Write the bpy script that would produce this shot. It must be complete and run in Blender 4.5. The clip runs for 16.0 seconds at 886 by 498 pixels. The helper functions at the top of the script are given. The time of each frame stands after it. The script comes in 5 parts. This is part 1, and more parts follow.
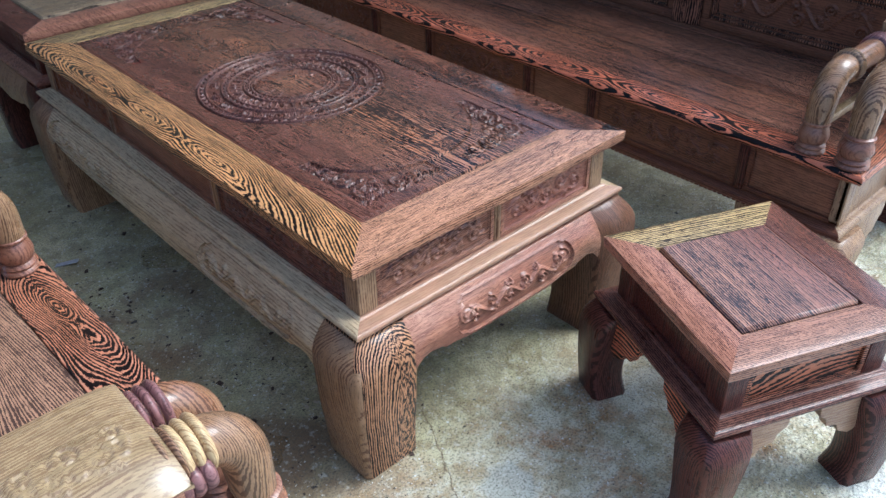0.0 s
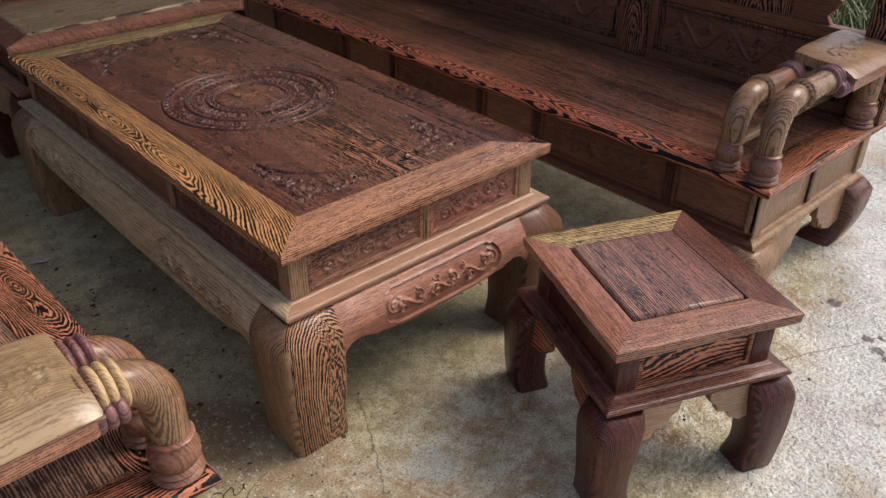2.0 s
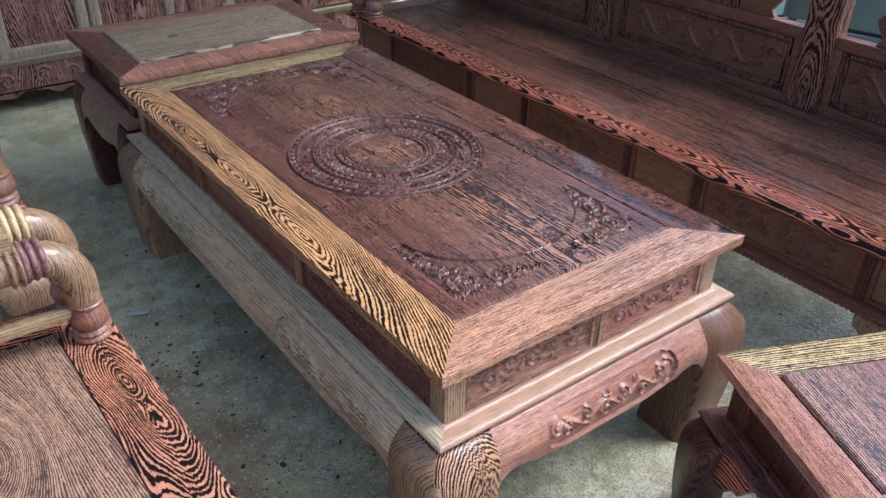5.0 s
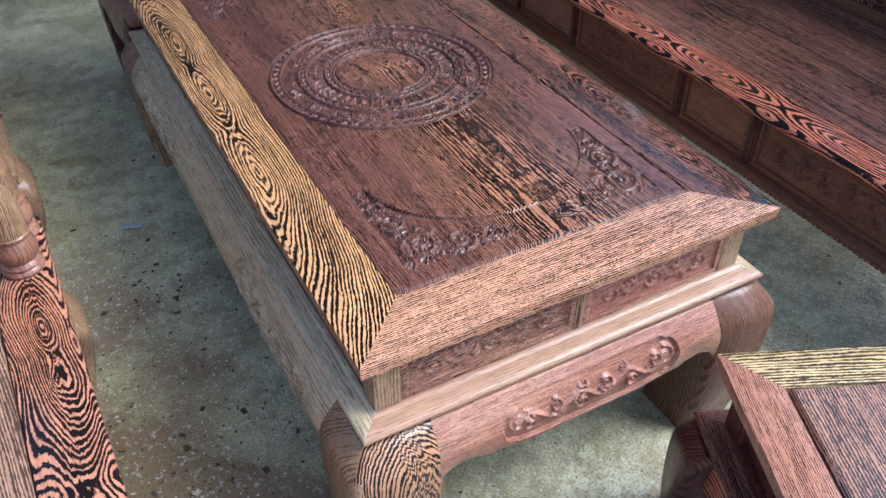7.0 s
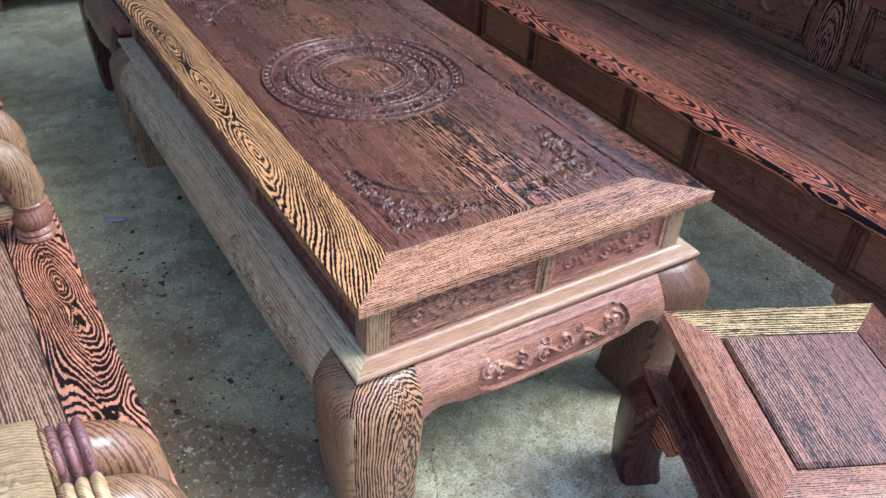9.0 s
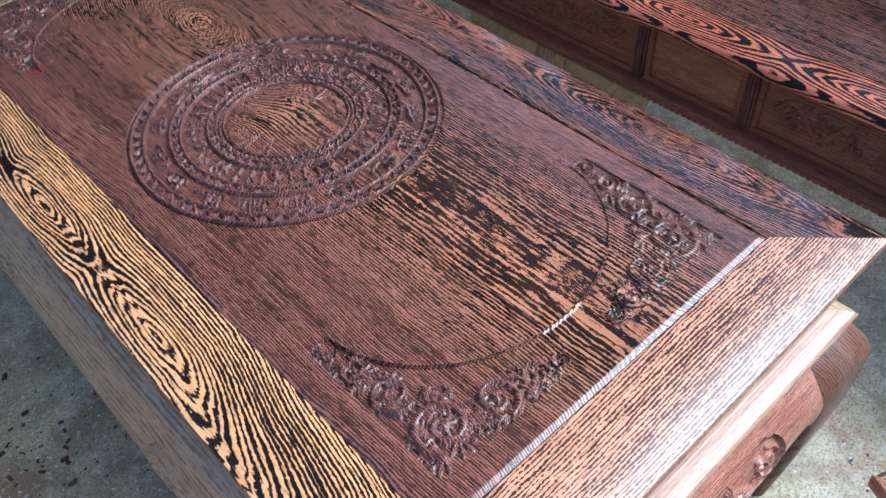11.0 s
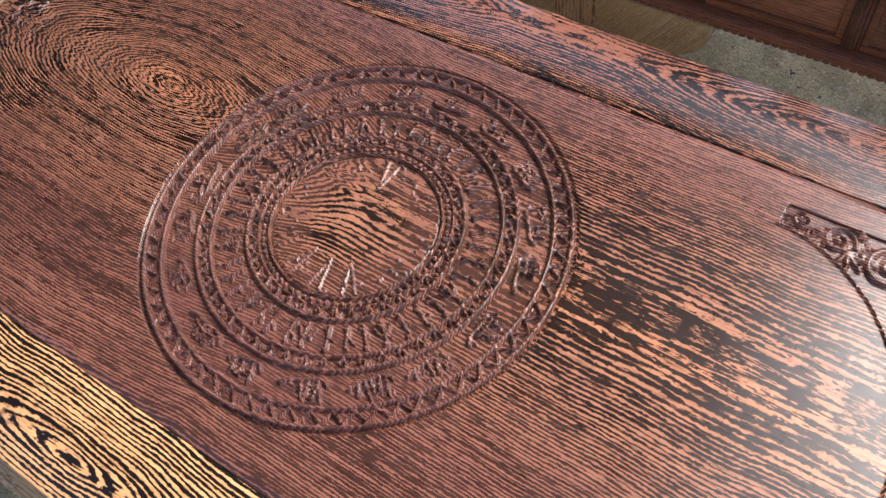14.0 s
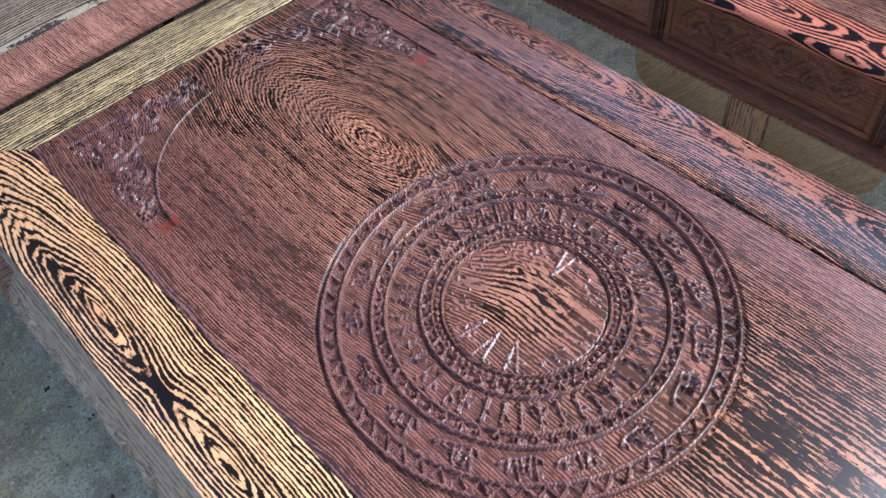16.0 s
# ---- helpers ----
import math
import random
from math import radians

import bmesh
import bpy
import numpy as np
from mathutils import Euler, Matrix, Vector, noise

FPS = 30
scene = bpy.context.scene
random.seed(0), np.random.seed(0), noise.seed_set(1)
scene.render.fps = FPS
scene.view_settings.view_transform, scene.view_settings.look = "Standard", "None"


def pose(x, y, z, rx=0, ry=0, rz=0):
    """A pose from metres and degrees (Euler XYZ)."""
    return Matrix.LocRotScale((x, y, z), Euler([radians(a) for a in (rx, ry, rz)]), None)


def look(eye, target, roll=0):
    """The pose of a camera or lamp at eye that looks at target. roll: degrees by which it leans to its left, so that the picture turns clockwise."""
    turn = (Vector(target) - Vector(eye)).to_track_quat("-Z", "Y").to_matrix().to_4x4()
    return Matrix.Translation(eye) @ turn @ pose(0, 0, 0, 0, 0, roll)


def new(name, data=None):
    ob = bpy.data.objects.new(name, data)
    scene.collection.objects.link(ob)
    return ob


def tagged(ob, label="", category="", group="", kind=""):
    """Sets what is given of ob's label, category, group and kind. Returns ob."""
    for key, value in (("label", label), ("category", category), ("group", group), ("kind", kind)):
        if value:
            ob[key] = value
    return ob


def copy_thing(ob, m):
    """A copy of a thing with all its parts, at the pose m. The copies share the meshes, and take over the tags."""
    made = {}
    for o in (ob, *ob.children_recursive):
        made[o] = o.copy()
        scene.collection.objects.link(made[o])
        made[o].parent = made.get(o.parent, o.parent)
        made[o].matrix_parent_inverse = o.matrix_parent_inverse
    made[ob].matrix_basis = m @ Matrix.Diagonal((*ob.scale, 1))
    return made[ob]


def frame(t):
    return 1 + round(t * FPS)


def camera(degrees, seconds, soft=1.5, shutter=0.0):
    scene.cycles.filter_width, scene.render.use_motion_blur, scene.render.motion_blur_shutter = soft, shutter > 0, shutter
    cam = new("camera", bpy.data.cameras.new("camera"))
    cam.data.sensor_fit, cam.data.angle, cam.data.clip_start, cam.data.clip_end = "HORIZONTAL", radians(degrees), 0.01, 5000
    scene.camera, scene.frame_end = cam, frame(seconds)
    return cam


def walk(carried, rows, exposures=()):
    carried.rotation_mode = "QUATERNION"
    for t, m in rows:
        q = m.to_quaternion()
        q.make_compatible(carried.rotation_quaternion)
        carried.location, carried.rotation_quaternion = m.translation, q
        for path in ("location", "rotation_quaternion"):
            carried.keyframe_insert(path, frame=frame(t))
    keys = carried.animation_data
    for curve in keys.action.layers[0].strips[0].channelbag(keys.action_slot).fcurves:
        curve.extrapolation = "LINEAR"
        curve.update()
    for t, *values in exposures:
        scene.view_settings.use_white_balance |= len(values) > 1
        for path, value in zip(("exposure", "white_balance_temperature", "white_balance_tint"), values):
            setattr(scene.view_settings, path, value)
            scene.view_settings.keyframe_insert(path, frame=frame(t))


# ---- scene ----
cam = camera(57.1, 16.0)
PATH = [
    (0, (-0.848, -1.17, 1.494), (0.263, 0.05, 0.363), -0.9),
    (0.5, (-0.855, -1.392, 1.466), (0.24, -0.178, 0.315), -0.5),
    (1, (-0.848, -1.446, 1.461), (0.281, -0.275, 0.296), -1.4),
    (1.5, (-0.841, -1.443, 1.47), (0.309, -0.279, 0.321), -0.9),
    (2, (-0.856, -1.424, 1.508), (0.29, -0.172, 0.451), 0.4),
    (2.5, (-0.882, -1.401, 1.52), (0.169, 0.008, 0.564), 0.7),
    (3, (-0.891, -1.385, 1.526), (0.067, 0.114, 0.611), 0.3),
    (3.2, (-0.884, -1.38, 1.528), (0.056, 0.131, 0.615), 0.3),
    (5.3, (-0.737, -0.925, 1.511), (0.294, 0.398, 0.421), 1.8),
    (5.5, (-0.653, -0.901, 1.504), (0.353, 0.412, 0.38), 1.6),
    (6, (-0.419, -0.852, 1.52), (0.463, 0.491, 0.33), 1.2),
    (6.5, (-0.337, -0.841, 1.5), (0.424, 0.534, 0.263), 0.2),
    (7, (-0.413, -0.888, 1.49), (0.333, 0.461, 0.215), 0.5),
    (7.5, (-0.556, -1.008, 1.482), (0.287, 0.289, 0.214), 3.1),
    (8, (-0.634, -1.101, 1.492), (0.258, 0.185, 0.248), 4.0),
    (8.5, (-0.657, -1.114, 1.502), (0.255, 0.195, 0.296), 4.6),
    (9, (-0.598, -1.064, 1.493), (0.3, 0.275, 0.309), 4.3),
    (9.2, (-0.53, -1.018, 1.486), (0.336, 0.339, 0.299), 3.5),
    (11.3, (-0.162, -0.18, 1.394), (0.708, 0.837, -0.092), -4.7),
    (11.5, (-0.095, -0.11, 1.388), (0.727, 0.896, -0.133), -6.0),
    (12, (0.04, 0.032, 1.387), (0.688, 1.057, -0.203), -9.7),
    (12.5, (0.029, 0.129, 1.381), (0.608, 1.123, -0.255), -12.0),
    (13, (-0.046, 0.224, 1.374), (0.629, 1.113, -0.285), -11.8),
    (13.5, (-0.061, 0.256, 1.371), (0.721, 1.038, -0.296), -11.1),
    (14, (-0.061, 0.262, 1.369), (0.761, 1.007, -0.295), -10.7),
    (14.5, (-0.07, 0.269, 1.376), (0.768, 1.013, -0.28), -9.7),
    (15, (-0.085, 0.296, 1.386), (0.759, 1.076, -0.251), -7.7),
    (15.5, (-0.113, 0.325, 1.413), (0.7, 1.224, -0.178), -7.1),
    (16, (-0.133, 0.332, 1.423), (0.659, 1.318, -0.126), -6.5),
]
walk(cam, [(t, look(eye, target, roll)) for t, eye, target, roll in PATH],
     [(0.0, 1.15, 5150, 3), (0.5, 0.90, 5700, 8), (1.0, 0.46, 6150, 13), (2.0, 0.46, 6600, 15), (2.5, 1.15, 6300, 8), (3.0, 1.3, 5250, 3), (6.0, 1.40, 5050, 3), (9.0, 1.44, 4950, 3), (11.5, 1.45, 4950, 7), (12.1, 1.80, 5000, 7), (13.0, 1.86, 4950, 8), (13.7, 1.66, 5850, 12), (15.0, 1.62, 6300, 12), (15.6, 1.80, 5450, 8), (16.0, 1.88, 4800, 5)])
# ---------------------------------------------------------------- light
world = bpy.data.worlds.new("sky")
scene.world = world
world.use_nodes = True
wn = world.node_tree
sky = wn.nodes.new("ShaderNodeTexSky")
sky.sky_type, sky.sun_disc = "NISHITA", False
sky.sun_elevation, sky.sun_rotation, sky.dust_density = radians(52), radians(118), 4.0
wn.nodes["Background"].inputs[1].default_value = 0.15
wn.links.new(sky.outputs[0], wn.nodes["Background"].inputs[0])
sun = new("sun", bpy.data.lights.new("sun", "SUN"))
sun.data.energy, sun.data.angle, sun.data.color = 1.1, radians(30), (1.0, 0.96, 0.9)
sun.matrix_world = look((6, -3.5, 8.5), (0, 0, 0))

# ---------------------------------------------------------------- materials


class Nodes:
    """Short hand for building a node tree."""

    def __init__(self, name):
        self.m = bpy.data.materials.new(name)
        self.m.use_nodes = True
        self.t = self.m.node_tree
        self.b = self.t.nodes["Principled BSDF"]

    def put(self, socket, v):
        if isinstance(v, (int, float, tuple)):
            socket.default_value = (*v, 1.0) if isinstance(v, tuple) and len(socket.default_value) == 4 and len(v) == 3 else v
        else:
            self.t.links.new(v, socket)

    def math(self, op, a, b=0.0, c=0.0):
        n = self.t.nodes.new("ShaderNodeMath")
        n.operation = op
        for i, v in enumerate((a, b, c)):
            self.put(n.inputs[i], v)
        return n.outputs[0]

    def xyz(self, x, y, z):
        n = self.t.nodes.new("ShaderNodeCombineXYZ")
        for i, v in enumerate((x, y, z)):
            self.put(n.inputs[i], v)
        return n.outputs[0]

    def coords(self):
        c = self.t.nodes.new("ShaderNodeTexCoord")
        s = self.t.nodes.new("ShaderNodeSeparateXYZ")
        self.t.links.new(c.outputs["Object"], s.inputs[0])
        return s.outputs[0], s.outputs[1], s.outputs[2]

    def rand(self):
        return self.t.nodes.new("ShaderNodeObjectInfo").outputs["Random"]

    def noise(self, vec, scale, detail=3.0, rough=0.55, dist=0.0):
        n = self.t.nodes.new("ShaderNodeTexNoise")
        self.put(n.inputs["Vector"], vec)
        for k, v in (("Scale", scale), ("Detail", detail), ("Roughness", rough), ("Distortion", dist)):
            n.inputs[k].default_value = v
        return n.outputs["Fac"]

    def step(self, v, lo, hi, a=0.0, b=1.0):
        n = self.t.nodes.new("ShaderNodeMapRange")
        n.interpolation_type = "SMOOTHSTEP"
        for i, x in enumerate((v, lo, hi, a, b)):
            self.put(n.inputs[i], x)
        return n.outputs[0]

    def mix(self, f, a, b, how="MIX"):
        n = self.t.nodes.new("ShaderNodeMix")
        n.data_type, n.blend_type = "RGBA", how
        self.put(n.inputs[0], f), self.put(n.inputs[6], a), self.put(n.inputs[7], b)
        return n.outputs[2]

    def bump(self, h, strength, dist):
        n = self.t.nodes.new("ShaderNodeBump")
        n.inputs["Strength"].default_value, n.inputs["Distance"].default_value = strength, dist
        self.put(n.inputs["Height"], h)
        self.t.links.new(n.outputs[0], self.b.inputs["Normal"])

    def out(self, colour, rough, metal=0.0, coat=0.0, coat_rough=0.2, spec=0.5):
        self.put(self.b.inputs["Base Color"], colour), self.put(self.b.inputs["Roughness"], rough)
        self.put(self.b.inputs["Metallic"], metal), self.put(self.b.inputs["Coat Weight"], coat)
        self.put(self.b.inputs["Coat Roughness"], coat_rough), self.put(self.b.inputs["Specular IOR Level"], spec)
        return self.m


def wood(name, light, dark, axis="y", period=0.007, warp=0.05, warp_scale=5.0, black=0.5, rough=0.36, coat=0.25, knots=(), flames=(), vary=1.0, wash=(0.2, 0.08, 0.07), wash_amount=0.35, broken=5.0, lines=1.0, carved=None, eyes=None, stains=(), crisp=0.0, calm=0.0):
    """Oiled timber with dark growth lines along one axis. period: metres from line to line; black: share of dark; broken: how short the lines are.
    knots: (across, along, width, length, swing) bend the lines round an eye; eyes: (across, pinch, reach, (along, ...), tear, heart width, start of a lean) cuts the growth rings flat, with nested long eyes on one line;
    crisp: how clean the rings stay; calm: how far the grain fades away from the line of eyes; stains: (across, along, half width, half length) of red finish; flames: (across, along, width, length) of bolder black and orange figure."""
    period *= 0.64
    n = Nodes(name)
    x, y, z = n.coords()
    across0, along0, deep = {"y": (x, y, z), "x": (y, x, z), "z": (x, z, y), "posts": (n.math("WRAP", y, -0.245, 0.245), z, x)}[axis]
    shift = n.math("MULTIPLY", n.rand(), 9.0 * vary)
    across = n.math("MULTIPLY_ADD", deep, 0.75, across0)
    along = n.math("ADD", along0, shift)
    v1 = n.xyz(across, n.math("MULTIPLY", along, 0.22), n.math("MULTIPLY", shift, 1.7))
    v2 = n.xyz(across, n.math("MULTIPLY", along, 0.16), n.math("MULTIPLY", deep, 0.4))
    v3 = n.xyz(across, n.math("MULTIPLY", along, 0.05), deep)
    broad = n.math("SUBTRACT", n.noise(v1, warp_scale, 1.5, 0.45), 0.5)
    fine = n.math("SUBTRACT", n.noise(v2, 45.0, 3.0, 0.6), 0.5)
    rings = across
    if eyes:
        near = eyes[2]
        for at in eyes[3]:
            near = n.math("SMOOTH_MIN", near, n.math("ABSOLUTE", n.math("SUBTRACT", along0, at)), 0.05)
        near = n.math("MULTIPLY", near, eyes[1])
        off = n.math("MULTIPLY_ADD", n.math("SUBTRACT", n.noise(n.xyz(0.3, along0, 4.0), 3.0, 2.0, 0.5), 0.5), 0.05, n.math("SUBTRACT", across0, eyes[0]))
        if len(eyes) > 6:
            past = n.math("MAXIMUM", n.math("SUBTRACT", eyes[6], along0), 0.0)
            off = n.math("MULTIPLY_ADD", past, 0.20, off)
        rings = n.math("SQRT", n.math("ADD", n.math("MULTIPLY", off, off), n.math("MULTIPLY_ADD", near, near, 2e-6)))
        rings = n.math("MULTIPLY_ADD", deep, 0.75, rings)
        # the heart line tears into loose streaks
        heart = n.math("EXPONENT", n.math("MULTIPLY", n.math("POWER", n.math("DIVIDE", off, eyes[5] if len(eyes) > 5 else 0.015), 2.0), -1.0))
        tear = n.math("SUBTRACT", n.noise(n.xyz(across, n.math("MULTIPLY", along, 0.10), 8.0), 150.0, 3.0, 0.6), 0.5)
        rings = n.math("MULTIPLY_ADD", n.math("MULTIPLY", heart, tear), period * (eyes[4] if len(eyes) > 4 else 3.6), rings)
    u = n.math("MULTIPLY_ADD", broad, warp * 2.0, rings)
    u = n.math("MULTIPLY_ADD", fine, period * 1.1, u)
    # ragged edges of the lines, a few millimetres long
    jag = n.math("SUBTRACT", n.noise(n.xyz(across, n.math("MULTIPLY", along, 0.45), n.math("MULTIPLY", deep, 0.5)), 330.0, 2.5, 0.7), 0.5)
    u = n.math("MULTIPLY_ADD", jag, min(period * 0.9, 0.0042), u)

    wob1 = n.math("SUBTRACT", n.noise(n.xyz(x, y, z), 11.0, 1.0, 0.5), 0.5)
    wob2 = n.math("SUBTRACT", n.noise(n.xyz(y, z, x), 10.0, 1.0, 0.5), 0.5)

    def bell(a, b, wa, wl):
        da = n.math("MULTIPLY_ADD", wob1, 0.13, n.math("DIVIDE", n.math("SUBTRACT", across0, a), wa))
        db = n.math("MULTIPLY_ADD", wob2, 0.13, n.math("DIVIDE", n.math("SUBTRACT", along0, b), wl))
        return n.math("EXPONENT", n.math("MULTIPLY", n.math("ADD", n.math("MULTIPLY", da, da), n.math("MULTIPLY", db, db)), -1.0))

    level = n.step(n.noise(v1, warp_scale * 1.7, 3.0, 0.6), 0.25, 0.75, 0.70 - 0.32 * black, 0.58 - 0.32 * black)
    for a, b, wa, wl, swing in knots:
        g = bell(a, b, wa, wl)
        u = n.math("MULTIPLY_ADD", g, swing, u)
        level = n.math("MULTIPLY_ADD", n.step(g, 0.6, 1.0), -0.025, level)
    # some rings are bolder than others
    bold = n.noise(n.xyz(n.math("DIVIDE", u, period * 4.0), n.math("MULTIPLY", along, 1.4), 2.0), 1.0, 1.5, 0.5)
    level = n.math("MULTIPLY_ADD", n.math("SUBTRACT", bold, 0.5), -0.30, level)
    glow = None
    for a, b, wa, wl in flames:
        g = bell(a, b, wa, wl)
        glow = g if glow is None else n.math("MAXIMUM", glow, g)
    # lines: waves across the grain, jostled and broken by a noise drawn out along it
    jostle = n.noise(n.xyz(n.math("DIVIDE", u, period * 1.5), n.math("MULTIPLY", along, broken), n.math("MULTIPLY", shift, 3.0)), 1.0, 2.0, 0.55)
    jostle = n.math("SUBTRACT", jostle, 0.5)
    wave = n.math("SINE", n.math("MULTIPLY_ADD", jostle, 7.0, n.math("MULTIPLY", u, 2 * math.pi / period)))
    rows = n.math("MULTIPLY_ADD", wave, 0.16 + 0.12 * crisp, 0.5)
    rows = n.math("MULTIPLY_ADD", jostle, 0.45, rows)
    dash = n.noise(n.xyz(n.math("DIVIDE", u, period * 0.8), n.math("MULTIPLY", along, broken * 9.0), n.math("MULTIPLY", deep, 90.0)), 1.0, 2.0, 0.6)
    rows = n.math("MULTIPLY_ADD", n.math("SUBTRACT", dash, 0.5), 0.62 - 0.36 * crisp, rows)
    if glow is not None:
        wide = n.noise(n.xyz(n.math("DIVIDE", u, period * 1.7), n.math("MULTIPLY", along, broken * 1.6), 5.0), 1.0, 3.5, 0.65)
        wide = n.math("MULTIPLY_ADD", n.math("SUBTRACT", wide, 0.5), 2.6, 0.50)
        rows = n.math("ADD", n.math("MULTIPLY", rows, n.math("SUBTRACT", 1.0, n.math("MULTIPLY", glow, 0.18))), n.math("MULTIPLY", wide, n.math("MULTIPLY", glow, 0.18)))
        level = n.math("MULTIPLY_ADD", glow, -0.055, level)
    line = n.math("MULTIPLY", n.step(n.math("SUBTRACT", rows, level), -0.05, 0.06), lines)
    if calm:
        quiet = n.math("MULTIPLY", n.step(n.math("ABSOLUTE", off), 0.09, 0.24), calm)
        line = n.math("MULTIPLY", line, n.math("MULTIPLY_ADD", quiet, -0.22, 1.0))
    if carved:
        # a carved ring of the board took more stain, so its grain shows less: (across, along, inner radius, outer radius)
        ca, cb = n.math("SUBTRACT", across0, carved[0]), n.math("SUBTRACT", along0, carved[1])
        rad = n.math("SQRT", n.math("ADD", n.math("MULTIPLY", ca, ca), n.math("MULTIPLY", cb, cb)))
        stain = n.math("MULTIPLY", n.step(rad, carved[3] + 0.004, carved[3]), n.step(rad, carved[2] - 0.01, carved[2] + 0.01))
        line = n.math("MULTIPLY", line, n.math("MULTIPLY_ADD", stain, -0.18, 1.0))
    pores = n.step(n.noise(v3, 620.0, 2.0, 0.6), 0.55, 0.66)
    tone = n.noise(v1, 3.2, 4.0, 0.6)
    body = n.mix(n.math("MULTIPLY", n.step(tone, 0.35, 0.72), wash_amount), light, wash)
    body = n.mix(n.math("MULTIPLY", n.step(n.noise(v2, 130.0, 2.0, 0.5), 0.4, 0.7), 0.4), body, tuple(c * 0.5 for c in light))
    if calm:
        body = n.mix(quiet, body, wash)
    if glow is not None:
        body = n.mix(n.math("MULTIPLY", glow, 0.55), body, (0.50, 0.20, 0.085))
    if carved:
        body = n.mix(n.math("MULTIPLY", stain, 0.45), body, wash)
    colour = n.mix(line, body, dark)
    colour = n.mix(n.math("MULTIPLY", pores, 0.5), colour, tuple(c * 0.6 for c in dark))
    for a, b, wa, wl in stains:
        on = n.math("MULTIPLY", n.step(n.math("ABSOLUTE", n.math("SUBTRACT", across0, a)), wa, wa - 0.003), n.step(n.math("ABSOLUTE", n.math("SUBTRACT", along0, b)), wl, wl - 0.003))
        colour = n.mix(n.math("MULTIPLY", on, 0.8), colour, (0.15, 0.03, 0.018))
    smear = n.noise(n.xyz(x, y, z), 9.0, 4.0, 0.65)
    n.bump(n.math("ADD", n.math("MULTIPLY", pores, -0.7), n.math("MULTIPLY", line, -0.35)), 0.4, 0.0012)
    return n.out(colour, n.step(smear, 0.25, 0.75, rough - 0.07, rough + 0.13), 0.0, coat, 0.17, 0.10)


INK = (0.008, 0.005, 0.0045)
OX, OY = 0.125, 0.114  # the table's own corner lies that far from the panel's
W_PANEL = wood("figured dark red timber", (0.34, 0.150, 0.080), (0.007, 0.004, 0.0035), "y", 0.0056, 0.024, 3.0, 0.60, 0.26, 0.42,
               eyes=(OX + 0.365, 0.34, 0.34, (OY + 1.10,), 4.0, 0.04), flames=((OX + 0.335, OY + 0.44, 0.034, 0.14), (OX + 0.320, OY + 0.20, 0.055, 0.16), (OX + 0.385, OY + 1.08, 0.035, 0.09)),
               vary=0.0, wash=(0.165, 0.063, 0.048), wash_amount=0.65, calm=0.7, lines=0.97, carved=(0.4335, 0.843, 0.060, 0.262),
               stains=((OX + 0.064, OY + 1.187, 0.017, 0.013), (OX + 0.553, OY + 1.187, 0.017, 0.013)))
W_RIM_TAN = wood("orange timber with black lines", (0.70, 0.36, 0.15), INK, "y", 0.0086, 0.028, 6.0, 0.58, 0.36, 0.35,
                 eyes=(OX - 0.086, 0.17, 1.2, (OY + 0.46, OY + 0.816, OY + 1.12), 2.0, 0.015, OY + 0.40), crisp=0.55,
                 flames=((OX - 0.088, OY + 0.975, 0.012, 0.06), (OX - 0.086, OY + 1.17, 0.012, 0.09)), vary=0.0, wash=(0.54, 0.24, 0.09))
W_RIM_RED = wood("pink red timber", (0.57, 0.285, 0.16), (0.022, 0.007, 0.006), "x", 0.0068, 0.03, 5.0, 0.44, 0.34, 0.4, wash=(0.37, 0.125, 0.072), wash_amount=0.8, lines=0.95, broken=22.0)
W_RIM_BROWN = wood("brown rim timber", (0.42, 0.19, 0.115), (0.07, 0.024, 0.018), "y", 0.006, 0.02, 5.0, 0.25, 0.32, 0.4, wash=(0.33, 0.13, 0.085))
W_RIM_DARK = wood("brown timber with black lines", (0.235, 0.095, 0.056), INK, "y", 0.0066, 0.03, 4.6, 0.56, 0.28, 0.45, wash=(0.21, 0.07, 0.045), flames=((OX + 0.630, OY + 0.75, 0.009, 0.40), (OX + 0.65, OY + 1.20, 0.012, 0.20)), eyes=(OX + 0.705, 0.14, 0.3, (OY + 0.25, OY + 1.05)))
W_RIM_OLIVE = wood("olive tan timber", (0.60, 0.42, 0.19), (0.04, 0.024, 0.012), "x", 0.0100, 0.04, 4.0, 0.46, 0.36, 0.3, wash=(0.56, 0.40, 0.18))
W_OLIVE_Y = wood("tan sapwood", (0.60, 0.46, 0.275), (0.16, 0.09, 0.045), "y", 0.016, 0.05, 2.5, 0.10, 0.38, 0.3, wash=(0.44, 0.29, 0.16), wash_amount=0.7, lines=0.6)
W_RED_X = wood("salmon timber", (0.47, 0.235, 0.14), (0.09, 0.028, 0.02), "x", 0.006, 0.02, 4.0, 0.36, 0.34, 0.4, wash=(0.36, 0.12, 0.08), wash_amount=0.8, lines=0.75, broken=20.0)
W_RED_Y = wood("red brown timber", (0.27, 0.12, 0.066), (0.07, 0.03, 0.02), "y", 0.009, 0.03, 4.0, 0.3, 0.36, 0.2, wash=(0.24, 0.09, 0.05), lines=0.5)
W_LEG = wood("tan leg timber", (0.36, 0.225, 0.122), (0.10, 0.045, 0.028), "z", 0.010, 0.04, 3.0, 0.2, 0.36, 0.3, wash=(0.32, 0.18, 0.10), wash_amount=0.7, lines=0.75)
